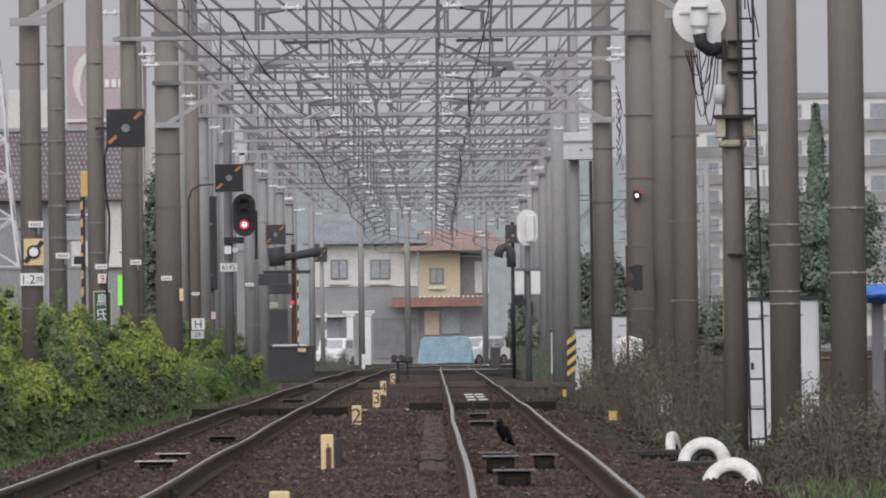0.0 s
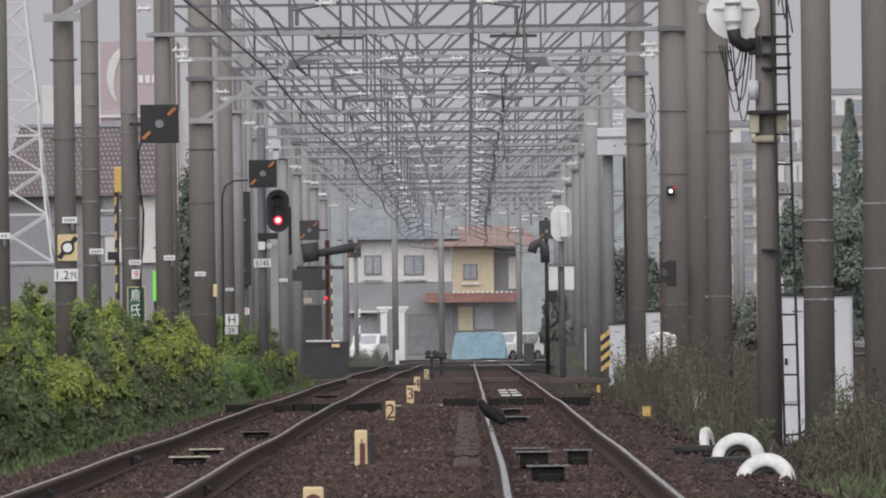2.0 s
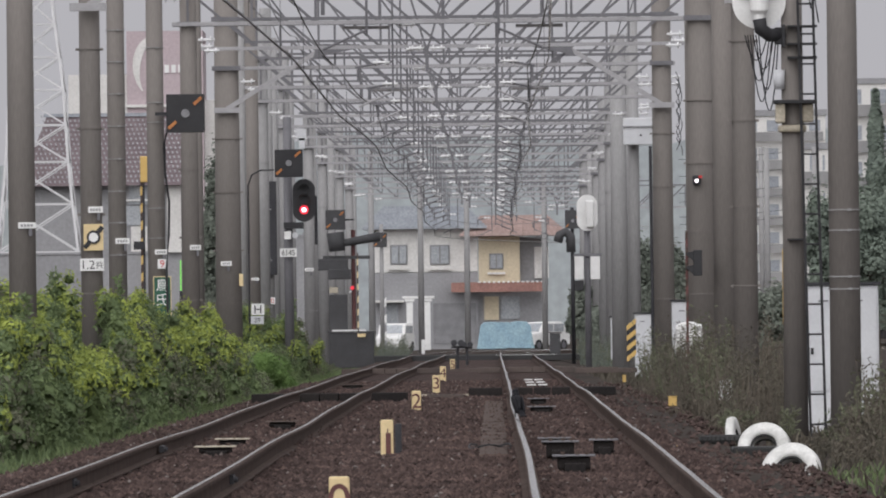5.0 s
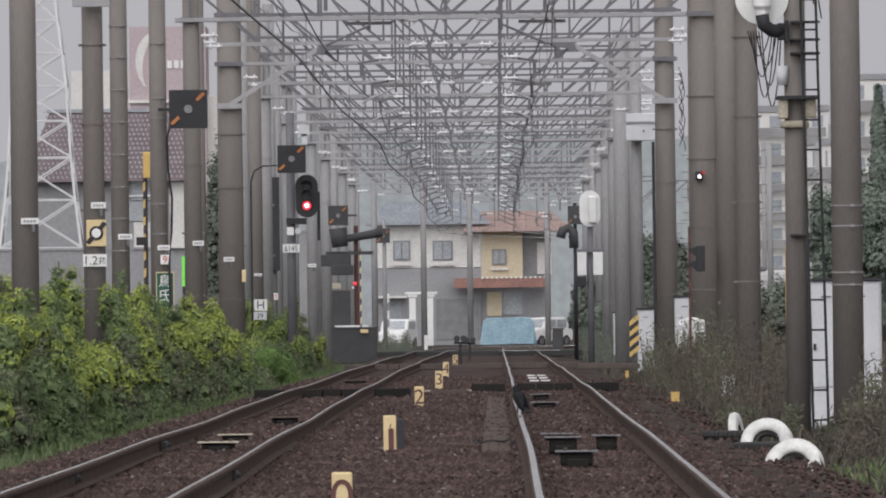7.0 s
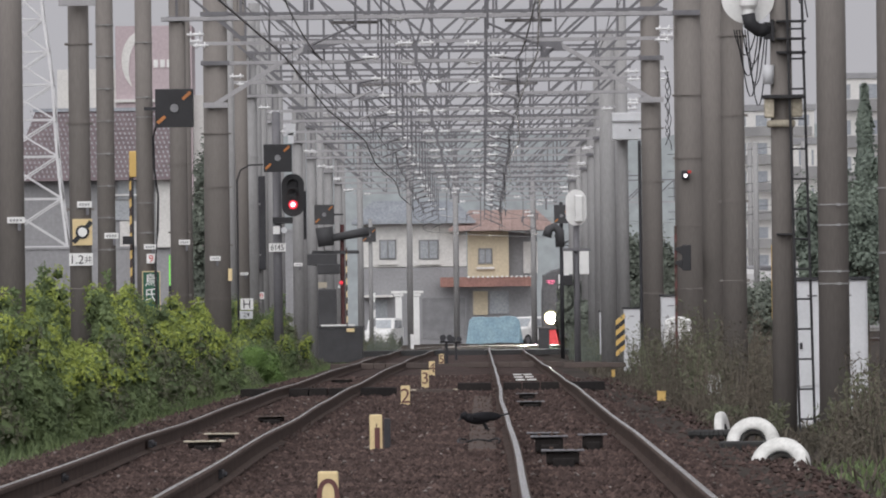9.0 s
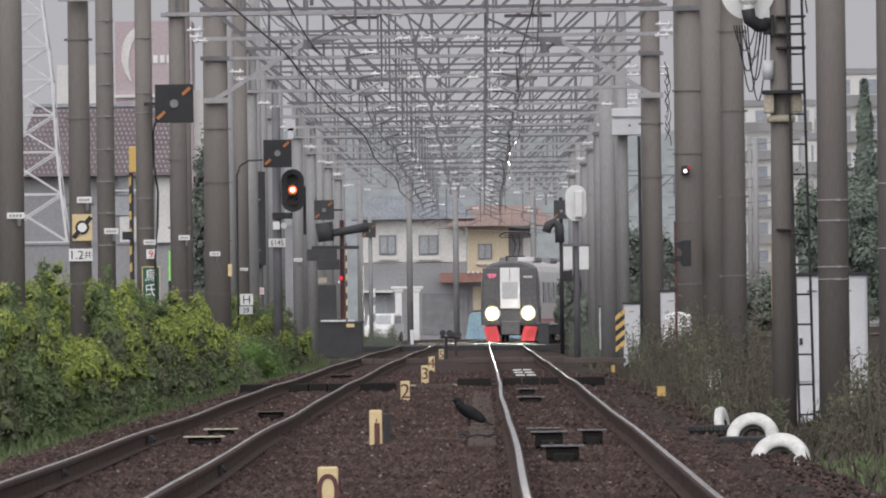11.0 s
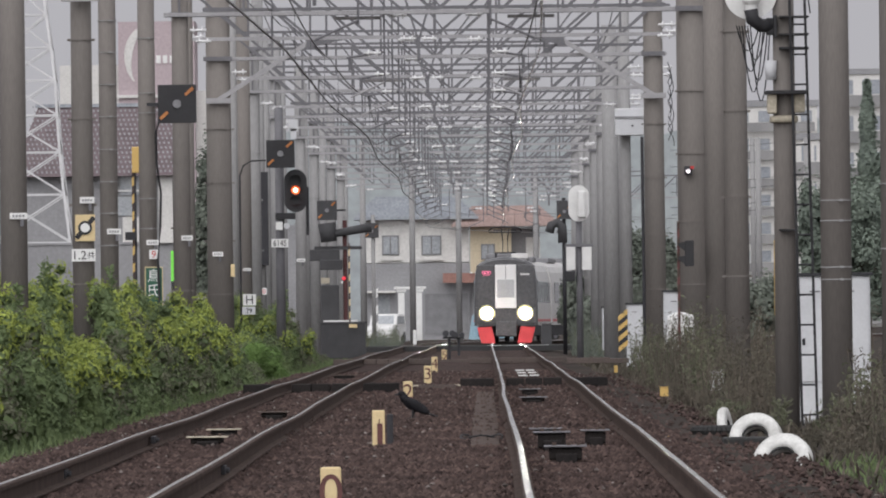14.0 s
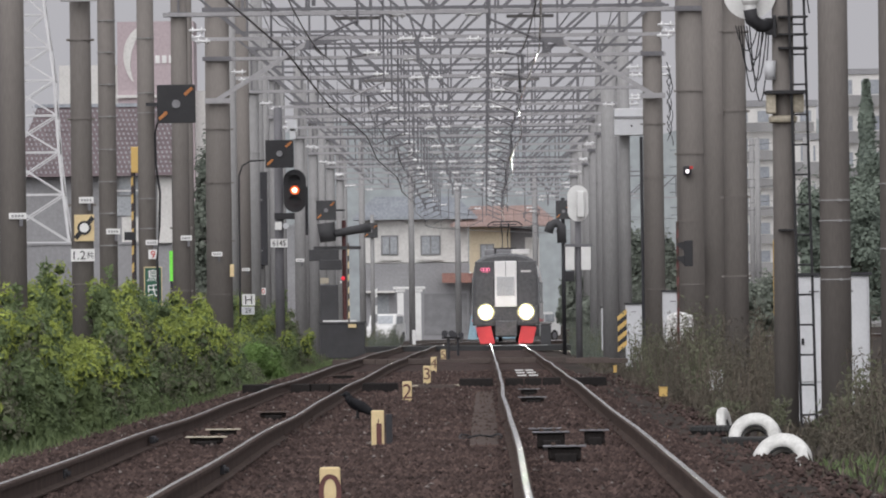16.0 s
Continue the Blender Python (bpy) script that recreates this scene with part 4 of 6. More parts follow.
part("lamp_globe", bm, cabinet_paint, sp, "cream glass cover", smooth=True)
bm = B()
rod(bm, (3.022 - o.x, -0.12, 4.596 - o.z), (3.022 - o.x, -0.08, 4.596 - o.z), 0.3, seg=40)
disc = part("disc", bm, white_paint, sp, "round white signal disc")
bm = B()
rod(bm, (3.022 - o.x, -0.24, 4.72 - o.z), (3.022 - o.x, -0.24, 4.50 - o.z), 0.1, 0.105, 20)
rod(bm, (3.022 - o.x, -0.24, 4.50 - o.z), (3.022 - o.x, -0.24, 4.455 - o.z), 0.105, 0.07, 20)
part("lamp_case", bm, white_paint, disc, smooth=False)
bm = B()
rod(bm, (3.022 - o.x, -0.24, 4.455 - o.z), (3.022 - o.x, -0.24, 4.37 - o.z), 0.068, 0.064, 18)
part("lamp_neck", bm, white_paint, disc)
bm = B()
box(bm, 2.80 - o.x, 3.26 - o.x, -0.15, -0.122, 4.63 - o.z, 4.655 - o.z, 0.005)
part("cross_bar", bm, cabinet_paint, disc)
bm = B()
box(bm, 2.93 - o.x, 3.1 - o.x, -0.36, -0.3, 4.68 - o.z, 4.705 - o.z, 0.005)
part("case_latch", bm, worn_steel, disc)
bm = B()
tube(bm, [(3.020 - o.x, -0.25, 4.405 - o.z), (3.038 - o.x, -0.25, 4.291 - o.z), (3.126 - o.x, -0.22, 4.226 - o.z), (3.27 - o.x, -0.1, 4.218 - o.z)], 0.078, 14)
part("elbow", bm, black_paint, sp, "black elbow bracket", smooth=True)
bx("elbow_flange", (3.272, 3.312, 4.09, 4.34), D - 0.22, D + 0.1, black_paint, sp, bevel=0.008)
bx("elbow_box", (3.192, 3.272, 4.12, 4.31), D - 0.2, D + 0.02, black_paint, sp, bevel=0.01)
for q in range(6):
    bm = B()
    a, b, low = 1312 + 5 * q, 1352 + 4 * q, 90 + (q * 37) % 95
    tube(bm, [((((1 - k / 9) * a + k / 9 * b) - 1397) * 0.00635, 0.05 + 0.02 * q, 4.233 - o.z - (low - 45) * 0.00635 * 4 * (k / 9) * (1 - k / 9)) for k in range(10)], 0.008)
    part("cable", bm, black_paint, sp)
for q in range(4):
    bm = B()
    tube(bm, [((1424 + 4 * q + 10 * math.sin(k / 2 + q) - 1397) * 0.00635, -0.05, 6.2 - k * (0.12 + 0.02 * q)) for k in range(9)], 0.009)
    part("cable", bm, black_paint, sp)

yp = thing("yellow_post", (3.838, 150, -0.35), "steel post with a faded yellow sleeve", "post")
bx("shaft", (3.845, 3.935, -0.35, 0.955), 150, 150.1, worn_steel, yp, bevel=0.01)
bx("sleeve", (3.84, 3.94, 0.957, 1.966), 149.995, 150.105, yellow_paint, yp, "faded yellow sleeve", bevel=0.01)


def cabinet(r, d, depth, label, doors=2):
    t = thing("relay_cabinet", ((r[0] + r[1]) / 2, d, r[2]), label, "cabinet", "white relay cabinets")
    bx("body", r, d, d + depth, cabinet_paint, t, bevel=0.015)
    w, h = r[1] - r[0], r[3] - r[2]
    bx("roof", (r[0] - 0.03, r[1] + 0.03, r[3] + 0.002, r[3] + 0.035), d - 0.05, d + depth + 0.05, dark_steel, t, "dark roof plate")
    for i in range(doors):
        x0 = r[0] + 0.02 + i * (w - 0.04) / doors
        dr = bx("door", (x0 + 0.006, x0 + (w - 0.04) / doors - 0.006, r[2] + 0.28 * h, r[3] - 0.03), d - 0.02, d - 0.001, cabinet_paint, t, bevel=0.004)
        hx = x0 + (0.06 if i else 0.02)
        bx("handle", (hx, hx + 0.035, r[2] + 0.53 * h, r[2] + 0.575 * h), d - 0.05, d - 0.02, dark_steel, t, "dark handle", bevel=0.008)
        bx("vent", (x0 + 0.12, x0 + 0.24, r[3] - 0.2, r[3] - 0.18), d - 0.03, d - 0.02, galvanised, t)
        bx("lower_panel", (x0 + 0.006, x0 + (w - 0.04) / doors - 0.006, r[2] + 0.02, r[2] + 0.26 * h), d - 0.02, d - 0.001, cabinet_paint, t, bevel=0.004)
    return t


cabinet((3.797, 4.667, -0.340, 1.441), 137, 0.5, "tall white steel relay cabinet with dark roof plate")
bx("plinth", (3.757, 4.681, -0.627, -0.346), 136.95, 137.6, far_grey, thing("cabinet_plinth", (4.224, 137, -0.6), "grey concrete plinth under a cabinet", "plinth"))
cabinet((3.569, 3.998, -0.362, 1.254), 286, 0.5, "white steel relay cabinet beside striped panel", 1)
cabinet((3.597, 3.950, -0.414, 1.444), 228, 0.4, "white relay cabinet behind weeds", 1)
cabinet((3.328, 3.618, -0.008, 1.199), 322, 0.3, "narrow white relay cabinet", 1)

# white sheet hung over a stand in the weeds, small boxes and posts
ws = thing("covered_device", (3.662, 212, -0.3), "white plastic-covered device on a striped leg", "device")
bm = B()
bmesh.ops.create_cube(bm, size=2)
bmesh.ops.subdivide_edges(bm, edges=bm.edges, cuts=11, use_grid_fill=True)
for v in bm.verts:
    p = v.co.copy()
    low = (1 - p.z) / 2
    fold = math.sin(11 * p.x + 3 * p.z) * low * 0.5 + noise.noise(p * 3.1)
    rag = 0.09 * noise.noise(Vector((p.x * 4, p.y * 4, 7))) * low
    v.co = Vector((p.x * 0.24 * (1 + 0.08 * low) + 0.02 * fold, p.y * 0.2 + 0.05 * fold, 0.764 + 0.3 + 0.26 * p.z + rag - 0.07 * p.x * p.x * (p.z > 0.6) + 0.04 * noise.noise(p * 1.2)))
part("cover", bm, white_paint, ws, "crumpled white plastic cover", smooth=True)
bx("leg", (3.606, 3.670, -0.104, 0.638), 212, 212.06, white_paint, ws)
bx("leg", (3.775, 3.839, -0.107, 0.635), 212, 212.06, yellow_paint, ws)
for r_, d, m_, lab in (((2.520, 2.643, -0.196, -0.065), 164, yellow_paint, "small yellow marker block"), ((3.323, 3.533, -0.151, 0.152), 168, cabinet_paint, "small pale terminal box among weeds"),
                       ((1.596, 1.719, -0.213, -0.171), 107, yellow_paint, "flat yellow marker block on ballast"), ((3.698, 3.788, -0.126, 0.124), 200, white_paint, "short white marker stub"),
                       ((2.722, 2.794, -0.234, -0.090), 240, yellow_paint, "small yellow marker block"), ((-2.826, -2.694, -0.066, 0.484), 440, white_paint, "white marker stub by the crossing")):
    t = thing("marker_block", ((r_[0] + r_[1]) / 2, d, r_[2]), lab, "marker", "marker blocks")
    bx("block", r_, d, d + 0.12, m_, t, bevel=0.012)
    bx("cap", (r_[0] - 0.008, r_[1] + 0.008, r_[3] + 0.001, r_[3] + 0.012), d - 0.008, d + 0.128, m_, t)


# half-buried tyres painted white
def tyre(x, d, z, yaw, R_=0.27, lean=0, roll=0, half=0.085):
    t = thing("half_buried_tyre", (x, d, z), "old tyre painted white half buried as edging", "tyre", "painted tyres")
    bm = B()
    n, m_ = 40, 16

    def corner(c):
        return math.copysign(abs(c) ** 0.6, c)

    ring = []
    for i in range(n):
        a = 2 * math.pi * i / n
        row = []
        for j in range(m_):
            b = 2 * math.pi * j / m_
            rad = R_ - 0.072 + 0.072 * corner(math.cos(b)) - (0.006 if j in (1, m_ - 1) else 0)
            row.append(bm.verts.new((rad * math.cos(a), half * corner(math.sin(b)), rad * math.sin(a))))
        ring.append(row)
    for i, j in itertools.product(range(n), range(m_)):
        bm.faces.new((ring[i][j], ring[(i + 1) % n][j], ring[(i + 1) % n][(j + 1) % m_], ring[i][(j + 1) % m_]))
    bmesh.ops.recalc_face_normals(bm, faces=bm.faces)
    part("tread", bm, tyre_paint, t, "chipped white painted tread", smooth=True)
    for k in (-1, 1):
        bm = B()
        q = R_ - 0.146
        tube(bm, [(q * math.cos(2 * math.pi * i / n), k * half * 0.6, q * math.sin(2 * math.pi * i / n)) for i in range(n + 1)], 0.012)
        part("bead", bm, rubber, t, "black rubber bead")
    t.matrix_basis = pose(x, d, z, lean, roll, yaw)
    return t


tyre(2.565, 98, -0.305, -24, R_=0.27, lean=-28, roll=14)
tyre(2.665, 112, -0.25, -10, R_=0.27, lean=-26)
tyre(2.575, 122, -0.25, 78, R_=0.24, lean=-6, half=0.05)
bm = B()
n = 40
for i in range(n):
    a0, a1 = 2 * math.pi * i / n, 2 * math.pi * (i + 1) / n
    rod(bm, (0.27 * math.cos(a0), 0.27 * math.sin(a0), 0), (0.27 * math.cos(a1), 0.27 * math.sin(a1), 0), 0.05, seg=8)
one("flat_tyre", bm, rubber, "black tyre lying flat on the ground", "tyre", at=(2.401, 116, -0.2))
bm = B()
box(bm, -0.3, 0.3, -0.5, 0.5, -0.05, 0.05, 0.02)
one("rubber_mat", bm, rubber, "black rubber mat behind the tyres", "mat", at=(2.556, 108, -0.235))

# ---------------------------------------------------------------- between the rails
for k, (d, top) in enumerate(((63, 0.17), (103, 0.155), (157, 0.11), (197, 0.15), (243, 0.14), (296, 0.14))):
    x = (-0.873, -0.986, -1.088, -1.017, -1.106, -1.093)[k]
    w = 0.058 if k < 2 else 0.064
    t = thing("distance_post", (x, d, -0.19), "short yellow post with a black figure " + str(k), "marker post", "numbered posts")
    bm = B()
    box(bm, -w, w, 0, 0.09, 0, top + 0.19, 0.012)
    part("post", bm, cream_paint, t)
    if k == 1:
        bm = B()
        box(bm, -0.012, 0.036, -0.008, -0.003, 0.0, top + 0.07)
        box(bm, 0.002, 0.012, -0.008, -0.003, top + 0.071, top + 0.11)
        part("figure", bm, maroon, t, "dark brown painted figure 1")
    else:
        words(str(k), 0.2, x, d - 0.004, top - 0.14, maroon, t)

bm = B()
box(bm, -0.03, 0.03, 0, 0.1, 0, 0.3, 0.008)
one("timber_stub", bm, dark_steel, "dark timber stub beside a yellow post", "post", at=(-0.891, 104, -0.19))

# crossing decks of dark timber beside and between the rails
for cx, d in ((RIGHT, 187), (LEFT - 0.06, 177), (RIGHT, 280), (LEFT - 0.04, 280)):
    dk = thing("timber_deck", (cx, d, -0.2), "dark worn timber deck across the rails", "deck", "timber decks", "structure")
    for x0, x1 in ((-1.22, -0.66), (-0.46, -0.16), (-0.14, 0.14), (0.16, 0.46), (0.66, 1.22)):
        bm = B()
        box(bm, x0, x1, 0, 1.3, 0.03, 0.17, 0.012)
        part("plank", bm, sleeper_mat if d > 200 else tarred_timber, dk)
bm = B()
box(bm, -1.25, -0.42, 189, 189.1, -0.2, -0.135, 0.005)
one("edging_strip", bm, beige, "thin pale edging strip across the ballast", "edging")
# thin white strip put in for headlight gleam on the far rails
bm = B()
box(bm, 0.05, 2.15, 388.3, 388.9, -0.0115, -0.004)
one("gleam_strip", bm, white_paint, "white strip standing for headlight gleam on far rails", "road marking", kind="structure")
sb = thing("slab_path", (-0.015, 101, -0.25), "worn concrete slab strip beside the rail", "slab path", kind="structure")
for i in range(35):
    bm = B()
    box(bm, -0.13 + 0.008 * math.sin(i * 5), 0.13 + 0.008 * math.sin(i * 5), i * 2.0, i * 2.0 + 1.97, 0.0, 0.105 + 0.004 * math.sin(i * 3), 0.008)
    part("slab", bm, slab_mat, sb)
for d, x0, x1 in ((183, -1.1, -0.5), (292, -1.2, 3.2), (285, 2.0, 3.6)):
    bm = B()
    box(bm, x0, x1, d, d + 0.4, -0.22, -0.1, 0.01)
    one("cable_trough", bm, sleeper_mat, "concrete cable trough lid across the ballast", "cable trough", "cable troughs")
bm = B()
box(bm, -5, 6, 388, 398, -0.2, -0.012, 0.01)
one("road_crossing", bm, asphalt, "level crossing roadway over the tracks", "level crossing", kind="structure")


def device(x, d, w, h, label, material=None):
    """A low box on feet between the rails, with bolts and a top plate."""
    t = thing("track_device", (x, d, -0.19), label, "track device", "track devices")
    bm = B()
    box(bm, -w / 2, w / 2, 0, 0.4, 0.05, 0.05 + h, 0.015)
    part("case", bm, tarred_timber, t)
    bm = B()
    box(bm, -w * 0.3, w * 0.36, -0.12, -0.004, 0.02, 0.04 + h * 0.6, 0.01)
    part("side_housing", bm, tarred_timber, t)
    for k in (-0.34, 0.1, 0.4):
        bm = B()
        rod(bm, (k * w, 0.1, 0.065 + h), (k * w, 0.1, 0.09 + h), 0.018, seg=6)
        part("bolt", bm, rust, t)
    bm = B()
    box(bm, -w / 2 - 0.04, w / 2 + 0.04, -0.05, 0.45, 0.052 + h, 0.065 + h, 0.004)
    part("cover_plate", bm, material or galvanised, t)
    for k in (-1, 1):
        bm = B()
        box(bm, k * w * 0.32 - 0.04, k * w * 0.32 + 0.04, 0.02, 0.38, 0.0, 0.049)
        part("foot", bm, rust, t)
    return t


for x, y, d, w, h in ((1000, 830, 89, 0.26, 0.1), (976, 800, 97, 0.24, 0.13), (966, 765, 108, 0.24, 0.05), (944, 712, 150, 0.3, 0.05), (938, 698, 165, 0.24, 0.06), (1053, 792, 100, 0.18, 0.11)):
    device((x - 861) * d / 20000, d, w, h, "low dark steel detector box between the rails")
for x, d, w, h in ((365, 104, 0.3, 0.05), (395, 112, 0.26, 0.04), (484, 131, 0.3, 0.05), (610, 215, 0.4, 0.04)):
    device((x - 861) * d / 20000, d, w, h, "low brown box between the rails", beige if x < 400 else sleeper_mat)
for d in (212, 222, 232):
    for q in (-0.16, 0.05):
        bm = B()
        box(bm, 0, 0.17, 0, 1.2, 0, 0.02)
        one("white_plate", bm, white_paint, "white marker plate between the rails", "plate", "white plates", at=(RIGHT + q - 0.02, d, -0.13))
bm = B()
tube(bm, [(0.2 * math.cos(a / 3), 0.5 * math.sin(a / 3), 0.02 * math.sin(a)) for a in range(19)], 0.01)
one("loose_cable", bm, black_paint, "loop of black cable lying on ballast", "cable", "cables", at=(-0.05, 107, -0.14))

# bonds and joints on the near rails
for x, d in ((LEFT - 0.5665 + 0.05, 80), (LEFT - 0.5665 + 0.04, 102), (LEFT + 0.5665 + 0.02, 81)):
    t = thing("rail_joint", (x, d, -0.13), "dark bolted joint bar on a rail", "rail joint", "rail joints")
    for k in (-1, 1):
        bm = B()
        box(bm, k * 0.05 - 0.022, k * 0.05 + 0.022, -0.3, 0.3, 0.02, 0.085, 0.006)
        part("bar", bm, dark_steel, t)
        for q in (-0.2, -0.07, 0.07, 0.2):
            bm = B()
            rod(bm, (k * 0.07, q, 0.05), (k * 0.095, q, 0.05), 0.018, seg=6)
            part("bolt", bm, dark_steel, t)

# dwarf signals
for x, d, s_ in ((795, 296, 1.0), (812, 340, 0.85)):
    px0 = (x - 859.7) * d / 20000
    t = thing("dwarf_signal", (px0, d, -0.2), "short dark shunting signal on a post", "signal", "dwarf signals")
    bm = B()
    rod(bm, (0, 0, 0), (0, 0, 0.62 * s_), 0.04, seg=10)
    part("post", bm, dark_steel, t)
    bm = B()
    box(bm, -0.17, 0.17, -0.06, 0.06, 0.62 * s_, 0.68 * s_, 0.01)
    for k in (-1, 1):
        rod(bm, (k * 0.09, -0.16, 0.76 * s_), (k * 0.09, 0.06, 0.74 * s_), 0.085, 0.06, 14)
    part("lamp_head", bm, dark_steel, t)


# ---------------------------------------------------------------- plants
def leaves(name, centres, size, material, label, category, seed, upright=0.0, kind="stuff", slim=0.5, outward=None, simple=False):
    """Small creased leaves round the given centres; outward gives the way that their faces look."""
    g = np.random.default_rng(seed)
    n = len(centres)
    a, b = g.uniform(0, 2 * math.pi, n), g.uniform(-1.2, 1.2, n) * (1 - upright) + upright * 1.3
    along = np.stack([np.cos(a) * np.cos(b), np.sin(a) * np.cos(b), np.sin(b)], 1)
    if outward is not None:
        face = np.asarray(outward) + g.normal(0, 0.45 if simple else 0.22, (n, 3))
        along = np.cross(face, along)
        along /= np.linalg.norm(along, axis=1)[:, None] + 1e-9
        side = np.cross(along, face)
    else:
        side = np.cross(along, g.normal(size=(n, 3)))
    side /= np.linalg.norm(side, axis=1)[:, None] + 1e-9
    up = np.cross(along, side)
    L = size * g.uniform(0.6, 1.5, n)[:, None]
    p = np.asarray(centres)
    v = np.stack([p, p + along * L * 0.5 + side * L * slim * 0.5 + up * L * 0.1, p + along * L, p + along * L * 0.5 - side * L * slim * 0.5 + up * L * 0.1], 1)
    if simple:
        v = np.stack([p - side * L * slim * 0.5, p + side * L * slim * 0.5, p + along * L], 1)
        f = np.arange(3 * n).reshape(-1, 3)
    else:
        i = 4 * np.arange(n)[:, None]
        f = np.concatenate([i + np.array([[0, 1, 2]]), i + np.array([[0, 2, 3]])])
    ob = cloud_mesh(name, v.reshape(-1, 3).tolist(), f.tolist(), material)
    return tagged(ob, label, category, kind=kind)


g = np.random.default_rng(11)
HEDGE_D = (106, 116, 125, 133, 141, 152, 165, 180, 200, 218, 244, 258, 271, 284, 300, 330)
HEDGE_Z = (0.35, 1.1, 1.4, 1.25, 0.95, 1.75, 1.55, 1.45, 1.35, 0.3, 0.45, 0.9, 1.75, 1.2, 0.6, 0.0)


def plumes(count, seed):
    """Rounded leafy plants along the embankment, each a pile of tufts, palest at their tops."""
    gg = np.random.default_rng(seed)
    sets, cores = {"top": [], "green": [], "dull": []}, []
    for k in range(count):
        d = 106 + 216 * gg.random() ** 1.35
        x = max(-4.7 - (0.35 if d < 120 else 0) - 2.7 * gg.random() ** 1.2, -0.047 * d)
        bump = 0.16 * math.sin(d * 0.4 + x * 1.7) + 0.1 * math.sin(d * 0.9 - x * 3.1)
        high = (np.interp(d, HEDGE_D, HEDGE_Z) + bump) * min(1.0, 0.4 + (-4.4 - x) * 0.8) + gg.uniform(-0.3, 0.05)
        if abs(x + 0.0357 * d) < 0.36 and d < 172:
            # thinner growth before the first gantry mast
            high = min(high, 0.78 + gg.uniform(-0.25, 0.05))
        if abs(x + 0.0293 * d) < 0.17 and 140 < d < 200:
            # and before the station sign
            high = min(high, 0.95 + gg.uniform(-0.2, 0.05))
        h = high + 0.36
        if h < 0.15:
            continue
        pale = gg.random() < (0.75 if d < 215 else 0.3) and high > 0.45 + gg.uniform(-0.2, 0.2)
        low = "dull" if gg.random() < 0.3 else "green"
        lean = gg.normal(0, 0.07, 2) * h
        tufts = 3 + int(h * 4.6)
        for q in range(tufts):
            u = 1 - (q + gg.uniform(0, 0.8)) / tufts
            r = gg.uniform(0.12, 0.23) * (1 if d < 215 else 1.2) * (0.75 + 0.4 * (1 - u))
            n = int(125 * (r / 0.14) ** 2)
            way = gg.normal(size=(n, 3))
            way[:, 2] = np.abs(way[:, 2]) * 1.1 - 0.35
            way /= np.linalg.norm(way, axis=1)[:, None]
            c = np.array([x + lean[0] * u + gg.normal(0, 0.09), d + lean[1] * u + gg.normal(0, 0.16), max(-0.36 + h * u - r, -0.3)])
            p = c + way * np.array([1, 1, 1.45]) * (r * gg.uniform(0.72, 1.15, n))[:, None]
            p[:, 2] = np.maximum(p[:, 2], -0.35)
            cores.append((*c, r * 0.8))
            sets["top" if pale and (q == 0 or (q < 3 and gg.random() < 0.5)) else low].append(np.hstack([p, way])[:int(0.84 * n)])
    return [np.concatenate(sets[q]) for q in ("top", "green", "dull")] + [np.array(cores)]


def inner_growth(cores):
    """The dense insides of the tufts, as rough twelve-cornered lumps under the leaves."""
    gg = np.random.default_rng(5)
    a = (1 + 5 ** 0.5) / 2
    corner = np.array([(0, i, j * a) for i in (-1, 1) for j in (-1, 1)] + [(i, j * a, 0) for i in (-1, 1) for j in (-1, 1)] + [(j * a, 0, i) for i in (-1, 1) for j in (-1, 1)], float)
    corner /= np.linalg.norm(corner[0])
    tri = [t for t in itertools.combinations(range(12), 3) if all(np.linalg.norm(corner[p] - corner[q]) < 1.2 for p, q in itertools.combinations(t, 2))]
    n = len(cores)
    v = cores[:, None, :3] + corner[None] * cores[:, None, 3:] * gg.uniform(0.8, 1.1, (n, 12, 1))
    f = np.array(tri)[None] + 12 * np.arange(n)[:, None, None]
    ob = cloud_mesh("inner_growth", v.reshape(-1, 3).tolist(), f.reshape(-1, 3).tolist(), leaf_green)
    for poly in ob.data.polygons:
        poly.use_smooth = True
    tagged(ob, "dense green growth inside the embankment bushes", "bushes", kind="stuff")


top_pts, green_pts, dull_pts, tuft_cores = plumes(1050, 17)
inner_growth(tuft_cores)
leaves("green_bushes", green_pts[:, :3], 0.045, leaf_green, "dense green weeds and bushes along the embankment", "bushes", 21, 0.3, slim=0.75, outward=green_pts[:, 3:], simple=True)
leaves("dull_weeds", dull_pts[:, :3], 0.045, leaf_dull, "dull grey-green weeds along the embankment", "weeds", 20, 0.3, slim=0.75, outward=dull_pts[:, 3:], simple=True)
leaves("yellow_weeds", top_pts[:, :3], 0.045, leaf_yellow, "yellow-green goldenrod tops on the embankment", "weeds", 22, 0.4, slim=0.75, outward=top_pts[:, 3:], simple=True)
# rounded fresh green bush beside the rail
rb = thing("round_bush", (-4.75, 232, -0.36), "rounded fresh green bush beside the rail", "bush")
lumps = np.stack([g.uniform(-0.75, 0.55, 26), g.uniform(-1.2, 1.2, 26), g.uniform(0.1, 0.75, 26)], 1)
lumps[:, 2] *= 1 - 0.45 * np.abs(lumps[:, 0])
pick = g.integers(0, 26, 16000)
ball = g.normal(size=(16000, 3))
ball /= np.linalg.norm(ball, axis=1)[:, None]
shell = lumps[pick] + ball * (0.26 * g.uniform(0.7, 1.05, 16000) * (0.8 + 0.4 * (pick % 5) / 5))[:, None]
shell[:, 2] = np.maximum(shell[:, 2], 0.01)
